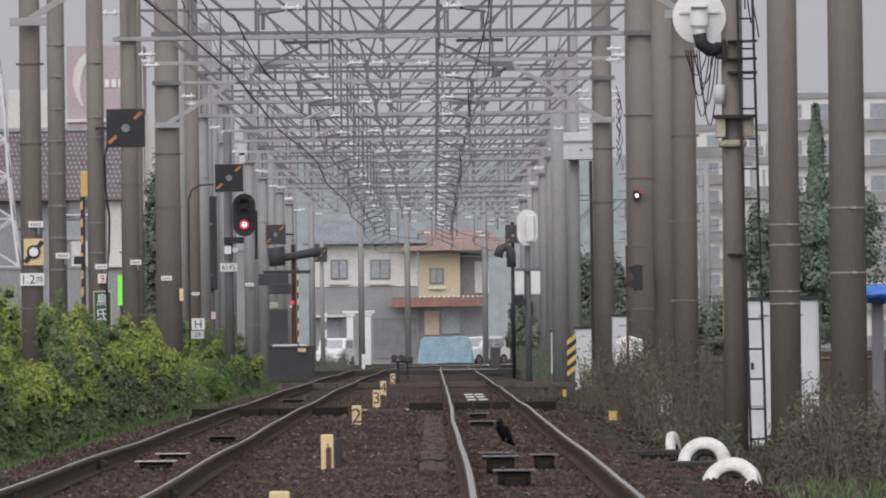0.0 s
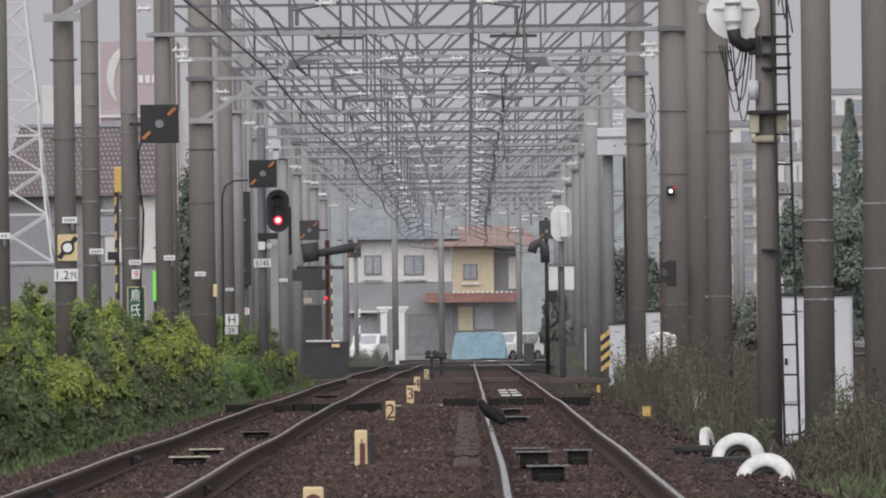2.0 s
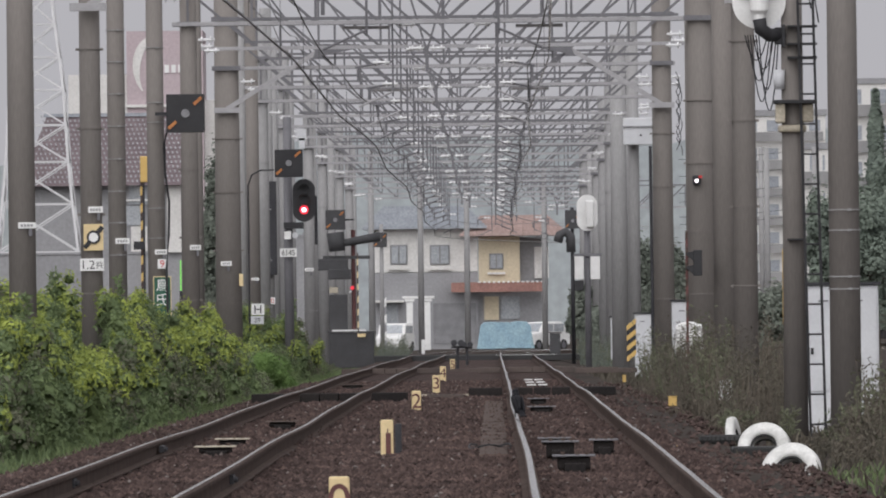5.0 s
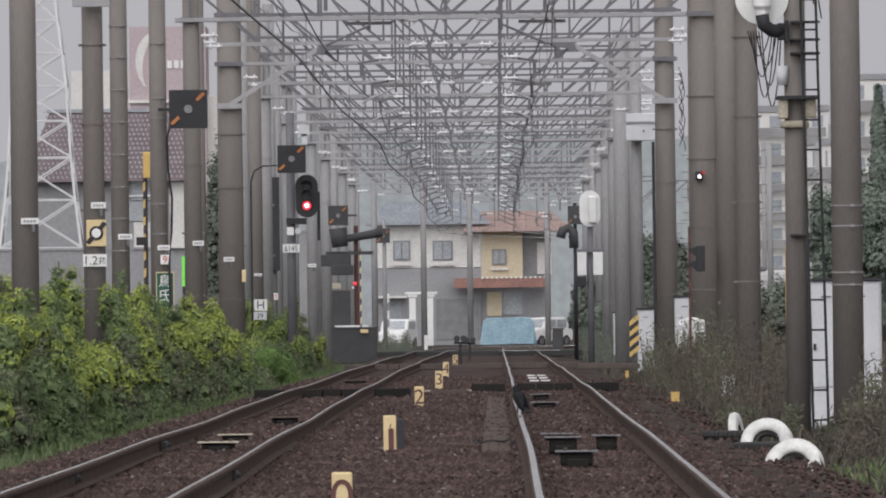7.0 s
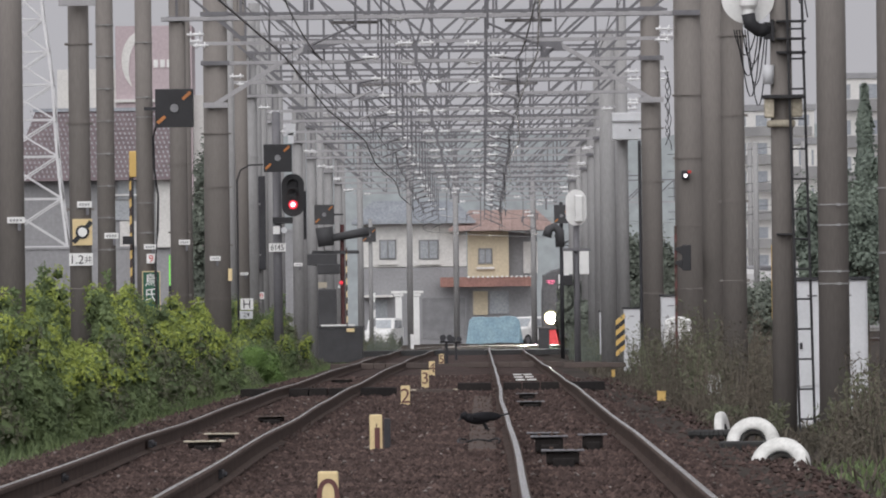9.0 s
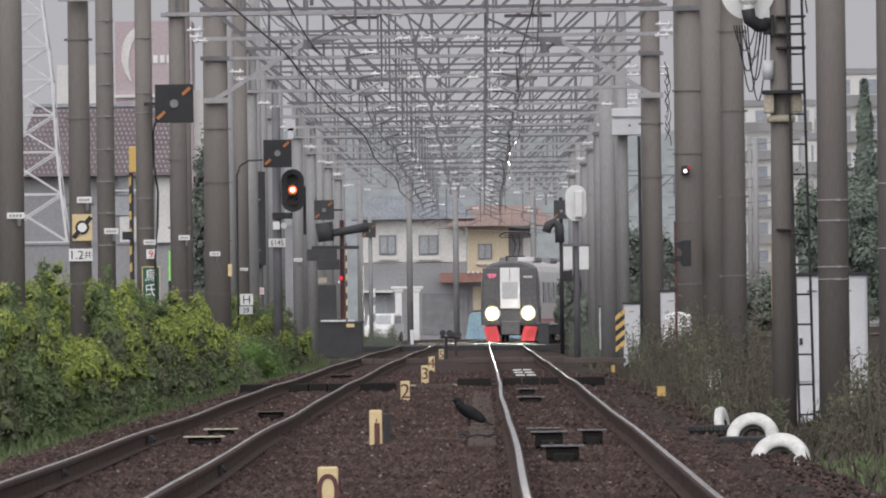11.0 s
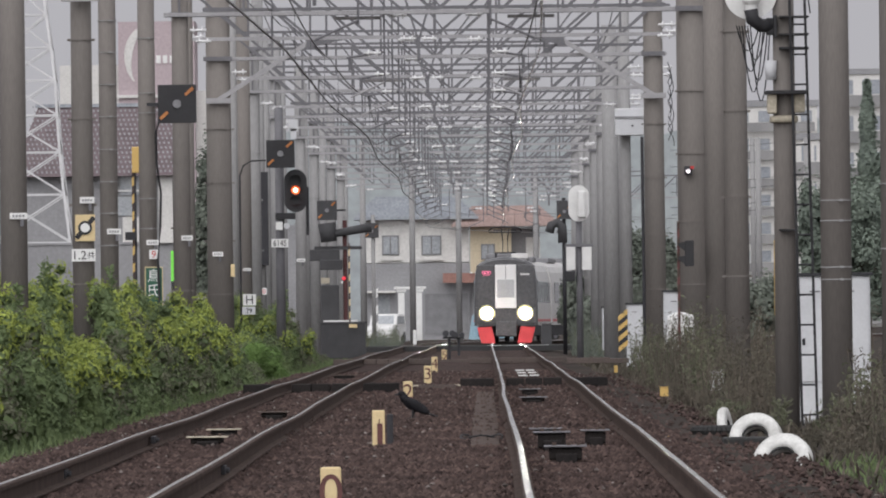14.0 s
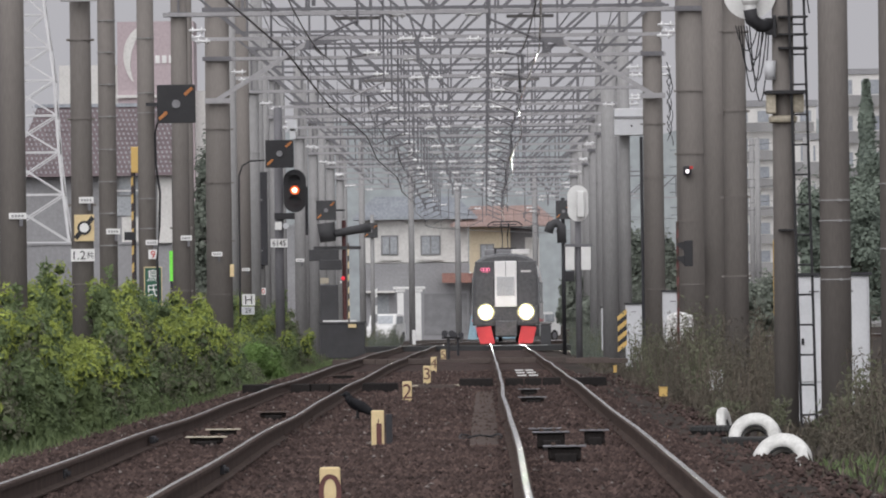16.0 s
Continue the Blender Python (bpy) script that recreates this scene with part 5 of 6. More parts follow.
ob = leaves("foliage", shell, 0.05, leaf_fresh, "", "", 24, 0.1, kind="", slim=0.75, outward=ball)
ob.parent = rb
for k in range(5):
    bm = B()
    rod(bm, (0.1 * k - 0.2, 0, 0), (0.2 * k - 0.45, 0.2 * (k % 2), 0.55), 0.012, 0.005, 6)
    part("stem", bm, leaf_green, rb)
pts = np.stack([-3.95 - 4 * g.random(24000) ** 2, g.uniform(96, 330, 24000), np.full(24000, -0.36)], 1)
leaves("embankment_grass", pts, 0.17, leaf_green, "low rough grass along the ballast edge", "grass", 23, 0.75, slim=0.12)


for k, (x, d, top) in enumerate(((-4.940, 127, 1.683), (-4.972, 150, 1.721), (-5.041, 285, 1.703), (-5.052, 122, 1.397))):
    gg = np.random.default_rng(90 + k)
    n = 420
    u = gg.random(n)
    p = np.stack([x + gg.normal(0, 0.05, n) * (1.3 - u), d + gg.normal(0, 0.08, n), -0.3 + (top + 0.3) * u], 1)
    t_ = thing("tall_weed", (x, d, -0.36), "tall leafy green weed standing above bushes", "weed", "tall weeds")
    bm = B()
    rod(bm, (0, 0, 0), (0.02, 0, top + 0.3), 0.012, 0.005, 6)
    part("stem", bm, leaf_green, t_)
    ob = leaves("foliage", p - np.array([x, d, -0.36]), 0.07, leaf_green, "", "", 95 + k, 0.3, kind="")
    ob.parent = t_


def stalks(n, x0, x1, d0, d1, h, seed, material, label, name="dry_weeds", lift=-0.36):
    gg = np.random.default_rng(seed)
    clump = np.stack([gg.uniform(x0, x1, n // 9), gg.uniform(d0, d1, n // 9), gg.uniform(0.3, 1.15, n // 9)], 1)
    own = gg.integers(0, n // 9, n)
    x, d = clump[own, 0] + gg.normal(0, 0.07, n), clump[own, 1] + gg.normal(0, 0.25, n)
    hh = h * clump[own, 2] * gg.uniform(0.55, 1.05, n)
    lean = gg.normal(0, 0.13, (n, 2)) * hh[:, None]
    w = gg.uniform(0.003, 0.008, n)
    base = np.stack([x, d, np.full(n, lift)], 1)
    tip = base + np.stack([lean[:, 0], lean[:, 1], hh], 1)
    mid = (base + tip) / 2 + np.stack([lean[:, 0] * 0.2, 0 * x, 0 * x], 1)
    off = np.stack([w, 0 * w, 0 * w], 1)
    dep = np.stack([0 * w, w, 0 * w], 1)
    v = np.stack([base - off, base + off, base + dep, mid - off, mid + off, mid + dep, tip], 1)
    i = 7 * np.arange(n)[:, None]
    q = np.concatenate([i + np.array([[0, 1, 4]]), i + np.array([[0, 4, 3]]), i + np.array([[3, 4, 6]]), i + np.array([[1, 2, 5]]), i + np.array([[1, 5, 4]]), i + np.array([[4, 5, 6]])])
    ob = cloud_mesh(name, v.reshape(-1, 3).tolist(), q.tolist(), material)
    tagged(ob, label, "weeds", kind="stuff")
    # side sprigs with small leaves
    k = gg.integers(0, n, n * 20)
    u = gg.uniform(0.15, 1.0, n * 20)[:, None] ** 0.7
    sp_ = base[k] * (1 - u) + tip[k] * u + gg.normal(0, 0.03, (n * 20, 3))
    green = gg.random(n // 9)[own[k]] < 0.4
    leaves("weed_sprigs", sp_[~green], 0.055, material, label, "weeds", seed + 1, 0.5, slim=0.3)
    leaves("green_sprigs", sp_[green], 0.06, leaf_dull, "dull green leafy sprigs among dry weeds", "weeds", seed + 2, 0.4, slim=0.4)


stalks(600, 3.15, 5.6, 98, 128, 0.36, 31, dry_weed, "tall dry brown weeds beside the line")
stalks(420, 3.6, 4.5, 100, 124, 0.95, 45, dry_weed, "tall dry brown weeds before the end pole")
stalks(170, 2.7, 3.3, 125, 170, 0.35, 33, dry_weed, "dry brown weeds at the ballast shoulder")
stalks(1300, 2.95, 5.0, 142, 240, 1.45, 35, dry_weed, "tall dry brown weeds beside the line")
stalks(300, 3.0, 4.15, 186, 206, 1.3, 43, dry_weed, "tall brown weeds before the covered device")
stalks(650, -6.6, -3.7, 425, 520, 1.0, 47, leaf_far, "rough grey-green weeds beyond the crossing", "green_weeds")
stalks(700, 3.0, 5.0, 332, 420, 1.2, 37, leaf_far, "tangled green-brown weeds beside the line", "green_weeds")
pts = np.stack([g.uniform(2.35, 6.5, 9000), g.uniform(80, 330, 9000), np.full(9000, -0.37)], 1)
leaves("verge_grass", pts, 0.16, dry_weed, "low dry grass along the ballast edge", "grass", 39, 0.75, slim=0.12)
pts = np.stack([g.uniform(2.9, 4.2, 700), g.uniform(80, 100, 700), np.full(700, -0.37)], 1)
leaves("grass_tuft", pts, 0.13, leaf_green, "fresh green grass tuft at the verge", "grass", 41, 0.75, slim=0.12)


def crown(n, c, rad, seed, size, material, name, label, clumps=40, squash=1.0):
    gg = np.random.default_rng(seed)
    cc = gg.normal(size=(clumps, 3))
    cc /= np.linalg.norm(cc, axis=1)[:, None]
    cc *= gg.uniform(0.3, 1.0, (clumps, 1))
    off = gg.normal(0, 0.17, (n, 3))
    off[:, 2] = np.abs(off[:, 2]) - 0.06
    p = cc[gg.integers(0, clumps, n)] + off
    way = off / np.linalg.norm(off, axis=1)[:, None] + 0.4 * p
    return np.asarray(c) + p * np.asarray(rad), way / np.linalg.norm(way, axis=1)[:, None]


def tree(x, d, top, r, seed, label, material=None, conical=False):
    t = thing("tree", (x, d, -0.4), label, "tree", "trackside trees")
    bm = B()
    rod(bm, (0, 0, 0), (0.1 * r, 0, (top + 0.4) * 0.8), r * 0.11, r * 0.04, 10)
    part("trunk", bm, bark, t)
    gg = np.random.default_rng(seed)
    for k in range(5):
        bm = B()
        a, z = gg.uniform(0, 6.28), (top + 0.4) * gg.uniform(0.35, 0.6)
        rod(bm, (0, 0, z), (r * 0.6 * math.cos(a), r * 0.6 * math.sin(a), z + r * 0.7), r * 0.04, r * 0.015, 6)
        part("limb", bm, bark, t)
    h = top + 0.4
    if conical:
        n = 12500
        u = gg.random(n) ** 0.8
        lump = 0.75 + 0.35 * np.sin(u * 23 + seed) * np.sin(u * 9)
        rr = r * np.minimum(1, (1 - u) * 1.6 + 0.1) * lump * np.sqrt(gg.uniform(0.35, 1, n))
        a = gg.uniform(0, 6.28, n)
        pts_ = np.stack([rr * np.cos(a), rr * np.sin(a), 0.15 * h + u * 0.86 * h], 1)
        way = np.stack([np.cos(a), np.sin(a), np.full(n, 0.5)], 1)
    else:
        pts_, way = crown(12500, (0, 0, h * 0.62), (r, r, h * 0.4), seed, 0, None, "", "")
    ob = leaves("crown", pts_, 0.048 * max(1, d / 150), material or leaf_dark, "", "", seed, 0.2, kind="", slim=0.9, outward=way)
    ob.parent = t
    return t


tree(11.222, 330, 7.628, 0.62, 51, "tall narrow dark cypress behind the line", conical=True)
tree(10.765, 300, 5.218, 1.3, 52, "dark leafy tree behind the poles")
tree(9.598, 290, 3.928, 1.0, 53, "dark leafy tree behind the poles")
tree(9.031, 310, 4.455, 0.5, 54, "dark leafy tree behind the poles")
tree(6.249, 260, 1.834, 0.7, 55, "green leafy shrub behind the poles", leaf_far)
tree(5.601, 420, 3.872, 0.8, 56, "green shrub by the houses, paled for haze", leaf_far)
tree(4.015, 430, 1.488, 0.6, 57, "green shrub beside the bend, paled for haze", leaf_far)
tree(-11.668, 480, 8.103, 0.9, 58, "green tree behind the wall, paled for haze", leaf_far)
tree(3.542, 440, 2.277, 0.62, 62, "green shrub beside the bend, paled for haze", leaf_far)
tree(5.506, 330, 2.995, 0.4, 63, "green shrub behind the cabinets, paled for haze", leaf_far)
tree(4.878, 440, 4.462, 0.9, 59, "green tree beside the bend, paled for haze", leaf_far)

# ---------------------------------------------------------------- houses at the bend
H = 612


def window(parent, r, y, label="white-framed house window"):
    w = bx("window", (r[0], r[1], r[2], r[3]), y - 0.08, y - 0.002, train_grey, parent)
    mx = (r[0] + r[1]) / 2
    for a, b in ((r[0] + 0.08, mx - 0.04), (mx + 0.04, r[1] - 0.08)):
        bx("pane", (a, b, r[2] + 0.08, r[3] - 0.08), y - 0.12, y - 0.082, house_glass, parent)
    bx("sill", (r[0] - 0.1, r[1] + 0.1, r[2] - 0.28, r[2] - 0.16), y - 0.2, y - 0.002, far_white, parent)


def gable_roof(parent, r, y0, y1, rise, material):
    """Hipped tile roof with rows of tiles, over the extent r (x0, x1, z)."""
    o = parent.location
    bm = B()
    x0, x1, z = r[0] - 0.5 - o.x, r[1] + 0.5 - o.x, r[2] - o.z
    a, b = y0 - 0.6 - o.y, y1 + 0.6 - o.y
    m_ = (a + b) / 2
    e = [bm.verts.new(p) for p in ((x0, a, z), (x1, a, z), (x1, b, z), (x0, b, z), (x0 + 1.2, m_, z + rise), (x1 - 1.2, m_, z + rise))]
    for f in ((0, 1, 5, 4), (1, 2, 5), (2, 3, 4, 5), (3, 0, 4), (0, 3, 2, 1)):
        bm.faces.new([e[i] for i in f])
    roof = part("roof", bm, material, parent)
    n = 10
    for i in range(n):
        u = i / n
        bm = B()
        beam(bm, (x0 + 1.2 * u, a + (m_ - a) * u - 0.02, z + rise * u + 0.05), (x1 - 1.2 * u, a + (m_ - a) * u - 0.02, z + rise * u + 0.05), 0.1, 0.16)
        part("roof_batten", bm, material, roof)
    return roof


h1 = thing("grey_house", (-3.809, H, -0.4), "two-storey grey and white house with tiled roof", "house", "houses at the bend")
bx("lower_wall", (-6.716, -0.841, -0.4, 3.923), H, H + 7, far_grey, h1, "grey lower wall")
bx("upper_wall", (-6.591, -0.839, 3.953, 6.309), H + 0.05, H + 7, far_white, h1, "off-white upper wall")
gable_roof(h1, (-6.576, -0.824, 6.309), H, H + 7, 1.25, roof_blue)
window(h1, (-5.552, -4.634, 4.367, 5.438), H + 0.05)
window(h1, (-3.411, -2.340, 4.340, 5.411), H + 0.05)
# flat dark panel on the solid wall stands for carport shade
bx("carport_shade_panel", (-3.273, -0.947, 0.047, 2.250), H - 0.05, H - 0.003, train_grey, h1, "dark panel painted as the shade of a carport")
bx("door", (-5.843, -5.169, 0.149, 2.230), H - 0.05, H - 0.003, house_glass, h1)
bx("canopy", (-6.440, -4.849, 2.324, 2.446), H - 1.0, H, far_white, h1)
for x in (711, 742):
    c_ = thing("gate_pillar", ((x - 859) * 0.03, 600, -0.4), "white square gate pillar with a cap", "pillar", "gate pillars")
    bx("shaft", ((x - 859.6) * 0.03 - 0.17, (x - 859.6) * 0.03 + 0.17, -0.4, 2.309), 600, 600.35, white_paint, c_)
    bx("cap", ((x - 859.6) * 0.03 - 0.25, (x - 859.6) * 0.03 + 0.25, 2.339, 2.489), 599.93, 600.42, white_paint, c_)

bm = B()
box(bm, -0.85, 0.85, -0.3, 0.3, 0, 0.13, 0.01)
one("gate_lintel", bm, white_paint, "white beam laid across two gate pillars", "beam", at=(-3.99, 600.175, 2.492))

h2 = thing("yellow_house", (0.934, H, -0.4), "two-storey cream house with orange roof and red-brown awning", "house", "houses at the bend")
bx("lower_wall", (-0.841, 2.831, -0.4, 3.130), H + 0.3, H + 7, far_grey, h2, "beige-grey lower wall")
bx("upper_wall", (-0.781, 1.452, 3.168, 5.830), H, H + 7, far_cream, h2, "cream upper wall")
bx("side_wall", (1.465, 2.982, 3.146, 5.808), H + 0.8, H + 7, far_grey, h2, "grey upper wall")
gable_roof(h2, (-1.286, 3.609, 5.884), H - 0.5, H + 7, 1.1, roof_red)
window(h2, (-0.202, 0.563, 4.058, 4.915), H)
bx("bay_window", (2.245, 3.010, 3.539, 5.252), H + 0.6, H + 0.79, far_white, h2, "pale bay window")
bx("awning", (-2.269, 2.871, 2.832, 3.353), H - 1.2, H - 0.3, wood_red, h2, "red-brown awning")
for i in range(14):
    x = -0.798 + i * 0.26
    bx("awning_bracket", (x, x + 0.12, 3.321, 3.413), H - 1.25, H - 1.15, white_paint, h2)
bx("shop_window", (0.410, 1.419, 1.356, 2.580), H + 0.2, H + 0.29, house_glass, h2)
bx("cream_panel", (-0.509, 0.287, 1.307, 2.593), H + 0.2, H + 0.29, far_cream, h2)

tk = thing("sheeted_load", (0.611, 592, -0.4), "low load under a blue sheet by the crossing", "covered load")
bm = B()
bmesh.ops.create_grid(bm, x_segments=16, y_segments=8, size=1)
for v in bm.verts:
    x, y = v.co.x, v.co.y
    e_ = max(abs(x), abs(y))
    v.co = Vector((x * 1.5, y * 1.0, (1.55 if e_ < 0.8 else 1.35 if e_ < 0.95 else 0.2) + 0.12 * noise.noise((x * 3, y * 3, 1))))
part("sheet", bm, tarp_blue, tk, "creased blue sheet")
bm = B()
box(bm, -1.35, 1.35, -0.75, 0.75, 0.0, 1.05, 0.05)
part("load", bm, far_grey, tk)


def parked_car(x, d, yaw, label):
    t = thing("parked_car", (x, d, -0.36), label, "car", "parked cars")
    bm = B()
    prof = [(-1.7, 0.3), (-1.72, 0.75), (-1.5, 0.9), (-0.9, 0.98), (-0.45, 1.5), (1.0, 1.55), (1.55, 1.0), (1.7, 0.85), (1.7, 0.3)]
    a = [bm.verts.new((u, -0.72, z)) for u, z in prof]
    b = [bm.verts.new((u, 0.72, z)) for u, z in prof]
    bm.faces.new(a)
    bm.faces.new(list(reversed(b)))
    for i in range(len(prof)):
        j = (i + 1) % len(prof)
        bm.faces.new((a[i], b[i], b[j], a[j]))
    bmesh.ops.recalc_face_normals(bm, faces=bm.faces)
    bmesh.ops.bevel(bm, geom=list(bm.edges), offset=0.05, segments=2, affect="EDGES")
    part("body", bm, white_paint, t, "white bodywork")
    for k in (-1, 1):
        for u0, u1 in ((-0.55, 0.2), (0.28, 1.1)):
            bm = B()
            box(bm, u0, u1, k * 0.73 - 0.01, k * 0.73 + 0.01, 1.02, 1.42, 0.02)
            part("side_window", bm, house_glass, t)
        for u in (-1.05, 1.1):
            bm = B()
            rod(bm, (u, k * 0.6, 0.3), (u, k * 0.74, 0.3), 0.3, seg=20)
            wh = part("wheel", bm, rubber, t)
            bm = B()
            rod(bm, (u, k * 0.74, 0.3), (u, k * 0.75, 0.3), 0.18, seg=16)
            part("rim", bm, galvanised, wh)
    bm = B()
    v = [bm.verts.new(p) for p in ((-0.93, -0.6, 1.03), (-0.93, 0.6, 1.03), (-0.52, 0.55, 1.46), (-0.52, -0.55, 1.46))]
    w = [bm.verts.new(p.co + Vector((0.04, 0, -0.03))) for p in v]
    bm.faces.new(v)
    bm.faces.new(list(reversed(w)))
    part("windscreen", bm, house_glass, t)
    t.rotation_euler = (0, 0, radians(yaw))
    return t


parked_car(2.45, 600, 52, "small white car parked before the houses")
parked_car(-5.243, 597, 78, "small white car parked by the gate")

# ---------------------------------------------------------------- left background
W0 = 330
bf = thing("boundary_fence", (-14.820, W0, -0.4), "plain grey sheet fence behind the bushes", "fence")
for i in range(30):
    x = -19.605 + i * 0.318
    bx("sheet", (x, x + 0.314, -0.4, 3.228), W0, W0 + 0.1 + 0.02 * (i % 2), far_grey, bf)
bx("coping", (-19.674, -10.088, 3.228 + 0.002, 3.294), W0 - 0.04, W0 + 0.16, far_grey, bf)

# added wall that fills a pale gap of haze and clutter
cw = thing("filler_wall", (-8.865, 566, -0.4), "added plain grey wall filling a gap behind the crossing", "wall")
for i in range(6):
    x = -10.421 + i * 0.52
    bx("panel", (x, x + 0.515, -0.4, 5.580), 566, 566.2 + 0.02 * (i % 2), far_grey, cw)
bx("coping", (-10.444, -10.444 + 3.2, 5.580 + 0.002, 5.693), 565.95, 566.3, far_grey, cw)

TW = 420
tower_zinc = mat("tower_zinc", (0.62, 0.62, 0.63), (0.54, 0.54, 0.55), 0.6, 0, 1, 20, 0, grit=0.05)
tw = thing("lattice_tower", (-16.867, TW, -0.4), "white steel lattice transmission tower", "tower")
sc = TW / 20000
levels = [(560, 84), (430, 72), (345, 62), (270, 55), (205, 51), (143, 48), (85, 41), (27, 33), (-30, 27), (-90, 21), (-160, 15)]
lv = [((560 - y) * sc + 1.4 + 0.2, w * sc) for y, w in levels]
lv[0] = (0.0, 88 * sc)
for kx, ky in ((-1, -1), (1, -1), (1, 1), (-1, 1)):
    bm = B()
    tube(bm, [(kx * w_, ky * w_, z_) for z_, w_ in lv], 0.065, 4)
    part("leg", bm, tower_zinc, tw)
for (z0, w0), (z1, w1) in zip(lv, lv[1:]):
    for (ax, ay), (bx_, by) in (((-1, -1), (1, -1)), ((1, -1), (1, 1)), ((1, 1), (-1, 1)), ((-1, 1), (-1, -1))):
        for a, b, w in (((ax * w0, ay * w0, z0), (bx_ * w1, by * w1, z1), 0.052), ((bx_ * w0, by * w0, z0), (ax * w1, ay * w1, z1), 0.052), ((ax * w1, ay * w1, z1), (bx_ * w1, by * w1, z1), 0.055)):
            bm = B()
            beam(bm, a, b, w, w)
            part("brace", bm, tower_zinc, tw)

HB = 520
tb_ = thing("tiled_roof_building", (-17.894, HB, -0.4), "building with a large brown tiled roof and grey walls", "building")
o = tb_.location
bx("wall", (-21.502, -14.222, -0.4, 7.666), HB + 0.8, HB + 9, far_grey, tb_, "grey wall")
za, zb_ = 7.666 - o.z, 10.994 - o.z
bm = B()
v = [bm.verts.new(p) for p in ((-21.734 - o.x, 0, za), (-14.064 - o.x, 0, za), (-14.102 - o.x, 5, zb_), (-20.653 - o.x, 5, zb_), (-14.064 - o.x, 10, za), (-21.734 - o.x, 10, za))]
bm.faces.new(v[:4])
bm.faces.new((v[3], v[2], v[4], v[5]))
bm.faces.new((v[0], v[3], v[5]))
bm.faces.new((v[1], v[4], v[2]))
roof_ = part("roof", bm, roof_brown, tb_, "brown tiled roof")
# small pale faces painted as light glinting on the tile ends
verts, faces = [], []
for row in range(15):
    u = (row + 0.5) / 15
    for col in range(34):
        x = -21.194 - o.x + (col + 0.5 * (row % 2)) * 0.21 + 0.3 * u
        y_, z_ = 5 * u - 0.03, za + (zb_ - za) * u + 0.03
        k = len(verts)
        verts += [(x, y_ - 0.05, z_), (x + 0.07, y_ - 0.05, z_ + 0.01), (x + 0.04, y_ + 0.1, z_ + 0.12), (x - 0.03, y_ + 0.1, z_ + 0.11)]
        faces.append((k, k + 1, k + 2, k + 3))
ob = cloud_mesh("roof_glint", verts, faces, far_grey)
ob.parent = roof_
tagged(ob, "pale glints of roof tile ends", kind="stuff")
bx("ridge", (-20.783, -14.023, 10.937, 11.093), HB + 4.8, HB + 5.2, roof_blue, tb_)
bx("upper_window", (-16.747, -15.811, 6.789, 7.699), HB + 0.7, HB + 0.79, house_glass, tb_)
bx("window_rail", (-16.906, -15.710, 6.946, 7.024), HB + 0.6, HB + 0.69, white_paint, tb_)
bx("lower_window", (-16.967, -16.031, 5.830, 6.714), HB + 0.7, HB + 0.79, house_glass, tb_)
bx("panel", (-16.668, -15.914, 4.579, 5.775), HB + 0.7, HB + 0.79, far_white, tb_)
bx("pipe", (-14.993, -14.343, 4.560, 7.680), HB + 0.5, HB + 0.79, far_white, tb_)

MB = 700
mb = thing("mauve_building", (-21.638, MB, -0.4), "large building with a mauve billboard front", "building")
bx("tower", (-22.551, -17.826, -0.4, 19.516), MB, MB + 8, mauve, mb)
bx("wing", (-26.226, -22.586, -0.4, 16.877), MB + 1, MB + 8, far_white, mb, "pale side wing")
bx("wing_pier", (-17.809, -17.021, -0.4, 15.214), MB + 1, MB + 8, far_white, mb)
bx("band", (-22.722, -17.822, 14.794, 14.969), MB - 0.2, MB - 0.003, far_white, mb)
bm = B()
cxm, czm = -20.701 - mb.location.x, 17.179 - mb.location.z
last = None
for i in range(27):
    a0 = radians(70 + i * 6)
    wd = 0.03 + 0.24 * math.sin(math.pi * i / 26)
    row = [bm.verts.new((cxm + (1.25 + q) * math.cos(a0), y, czm + (1.9 + q) * math.sin(a0))) for q, y in ((-wd, -0.06), (wd, -0.06), (wd, -0.01), (-wd, -0.01))]
    if last:
        for k in range(4):
            bm.faces.new((last[k], last[(k + 1) % 4], row[(k + 1) % 4], row[k]))
    last = row
part("crescent", bm, far_white, mb, "pale crescent emblem")
for i in range(3):
    bx("emblem_bar", (-20.209 + i * 0.42, -20.209 + i * 0.42 + 0.28, 16.922, 17.412), MB - 0.06, MB - 0.003, white_paint, mb)

# ---------------------------------------------------------------- right background
for x0, x1, top, d, floors, lab in ((1300, 1450, 190, 900, 8, "pale hazy apartment block far behind the line"), (1470, 1680, 135, 1000, 7, "grey hazy building far behind the line"), (1390, 1480, 250, 850, 5, "pale hazy apartment block far behind the line")):
    xa, xb_ = (x0 - 859) * d / 20000, (x1 - 859) * d / 20000
    zt = 1 + (555 - top) * d / 20000
    t = thing("apartment_block", ((xa + xb_) / 2, d, -0.4), lab, "building", "far buildings")
    bx("wall", (xa, xb_, -0.4, zt), d, d + 12, far_white, t)
    fh = (zt + 0.4) / floors
    for f in range(floors):
        bx("balcony", (xa + 0.2, xb_ - 0.2, -0.4 + fh * f + fh * 0.1, -0.4 + fh * f + fh * 0.42), d - 0.8, d - 0.7, concrete_haze_pale, t)
        for q in range(4):
            w = (xb_ - xa) / 4
            bx("window", (xa + w * q + 0.4, xa + w * (q + 1) - 0.4, -0.4 + fh * f + fh * 0.45, -0.4 + fh * f + fh * 0.85), d - 0.06, d - 0.003, roof_blue, t)
    bx("parapet", (xa - 0.15, xb_ + 0.15, zt + 0.002, zt + 0.5), d - 0.15, d + 12.15, far_grey, t)
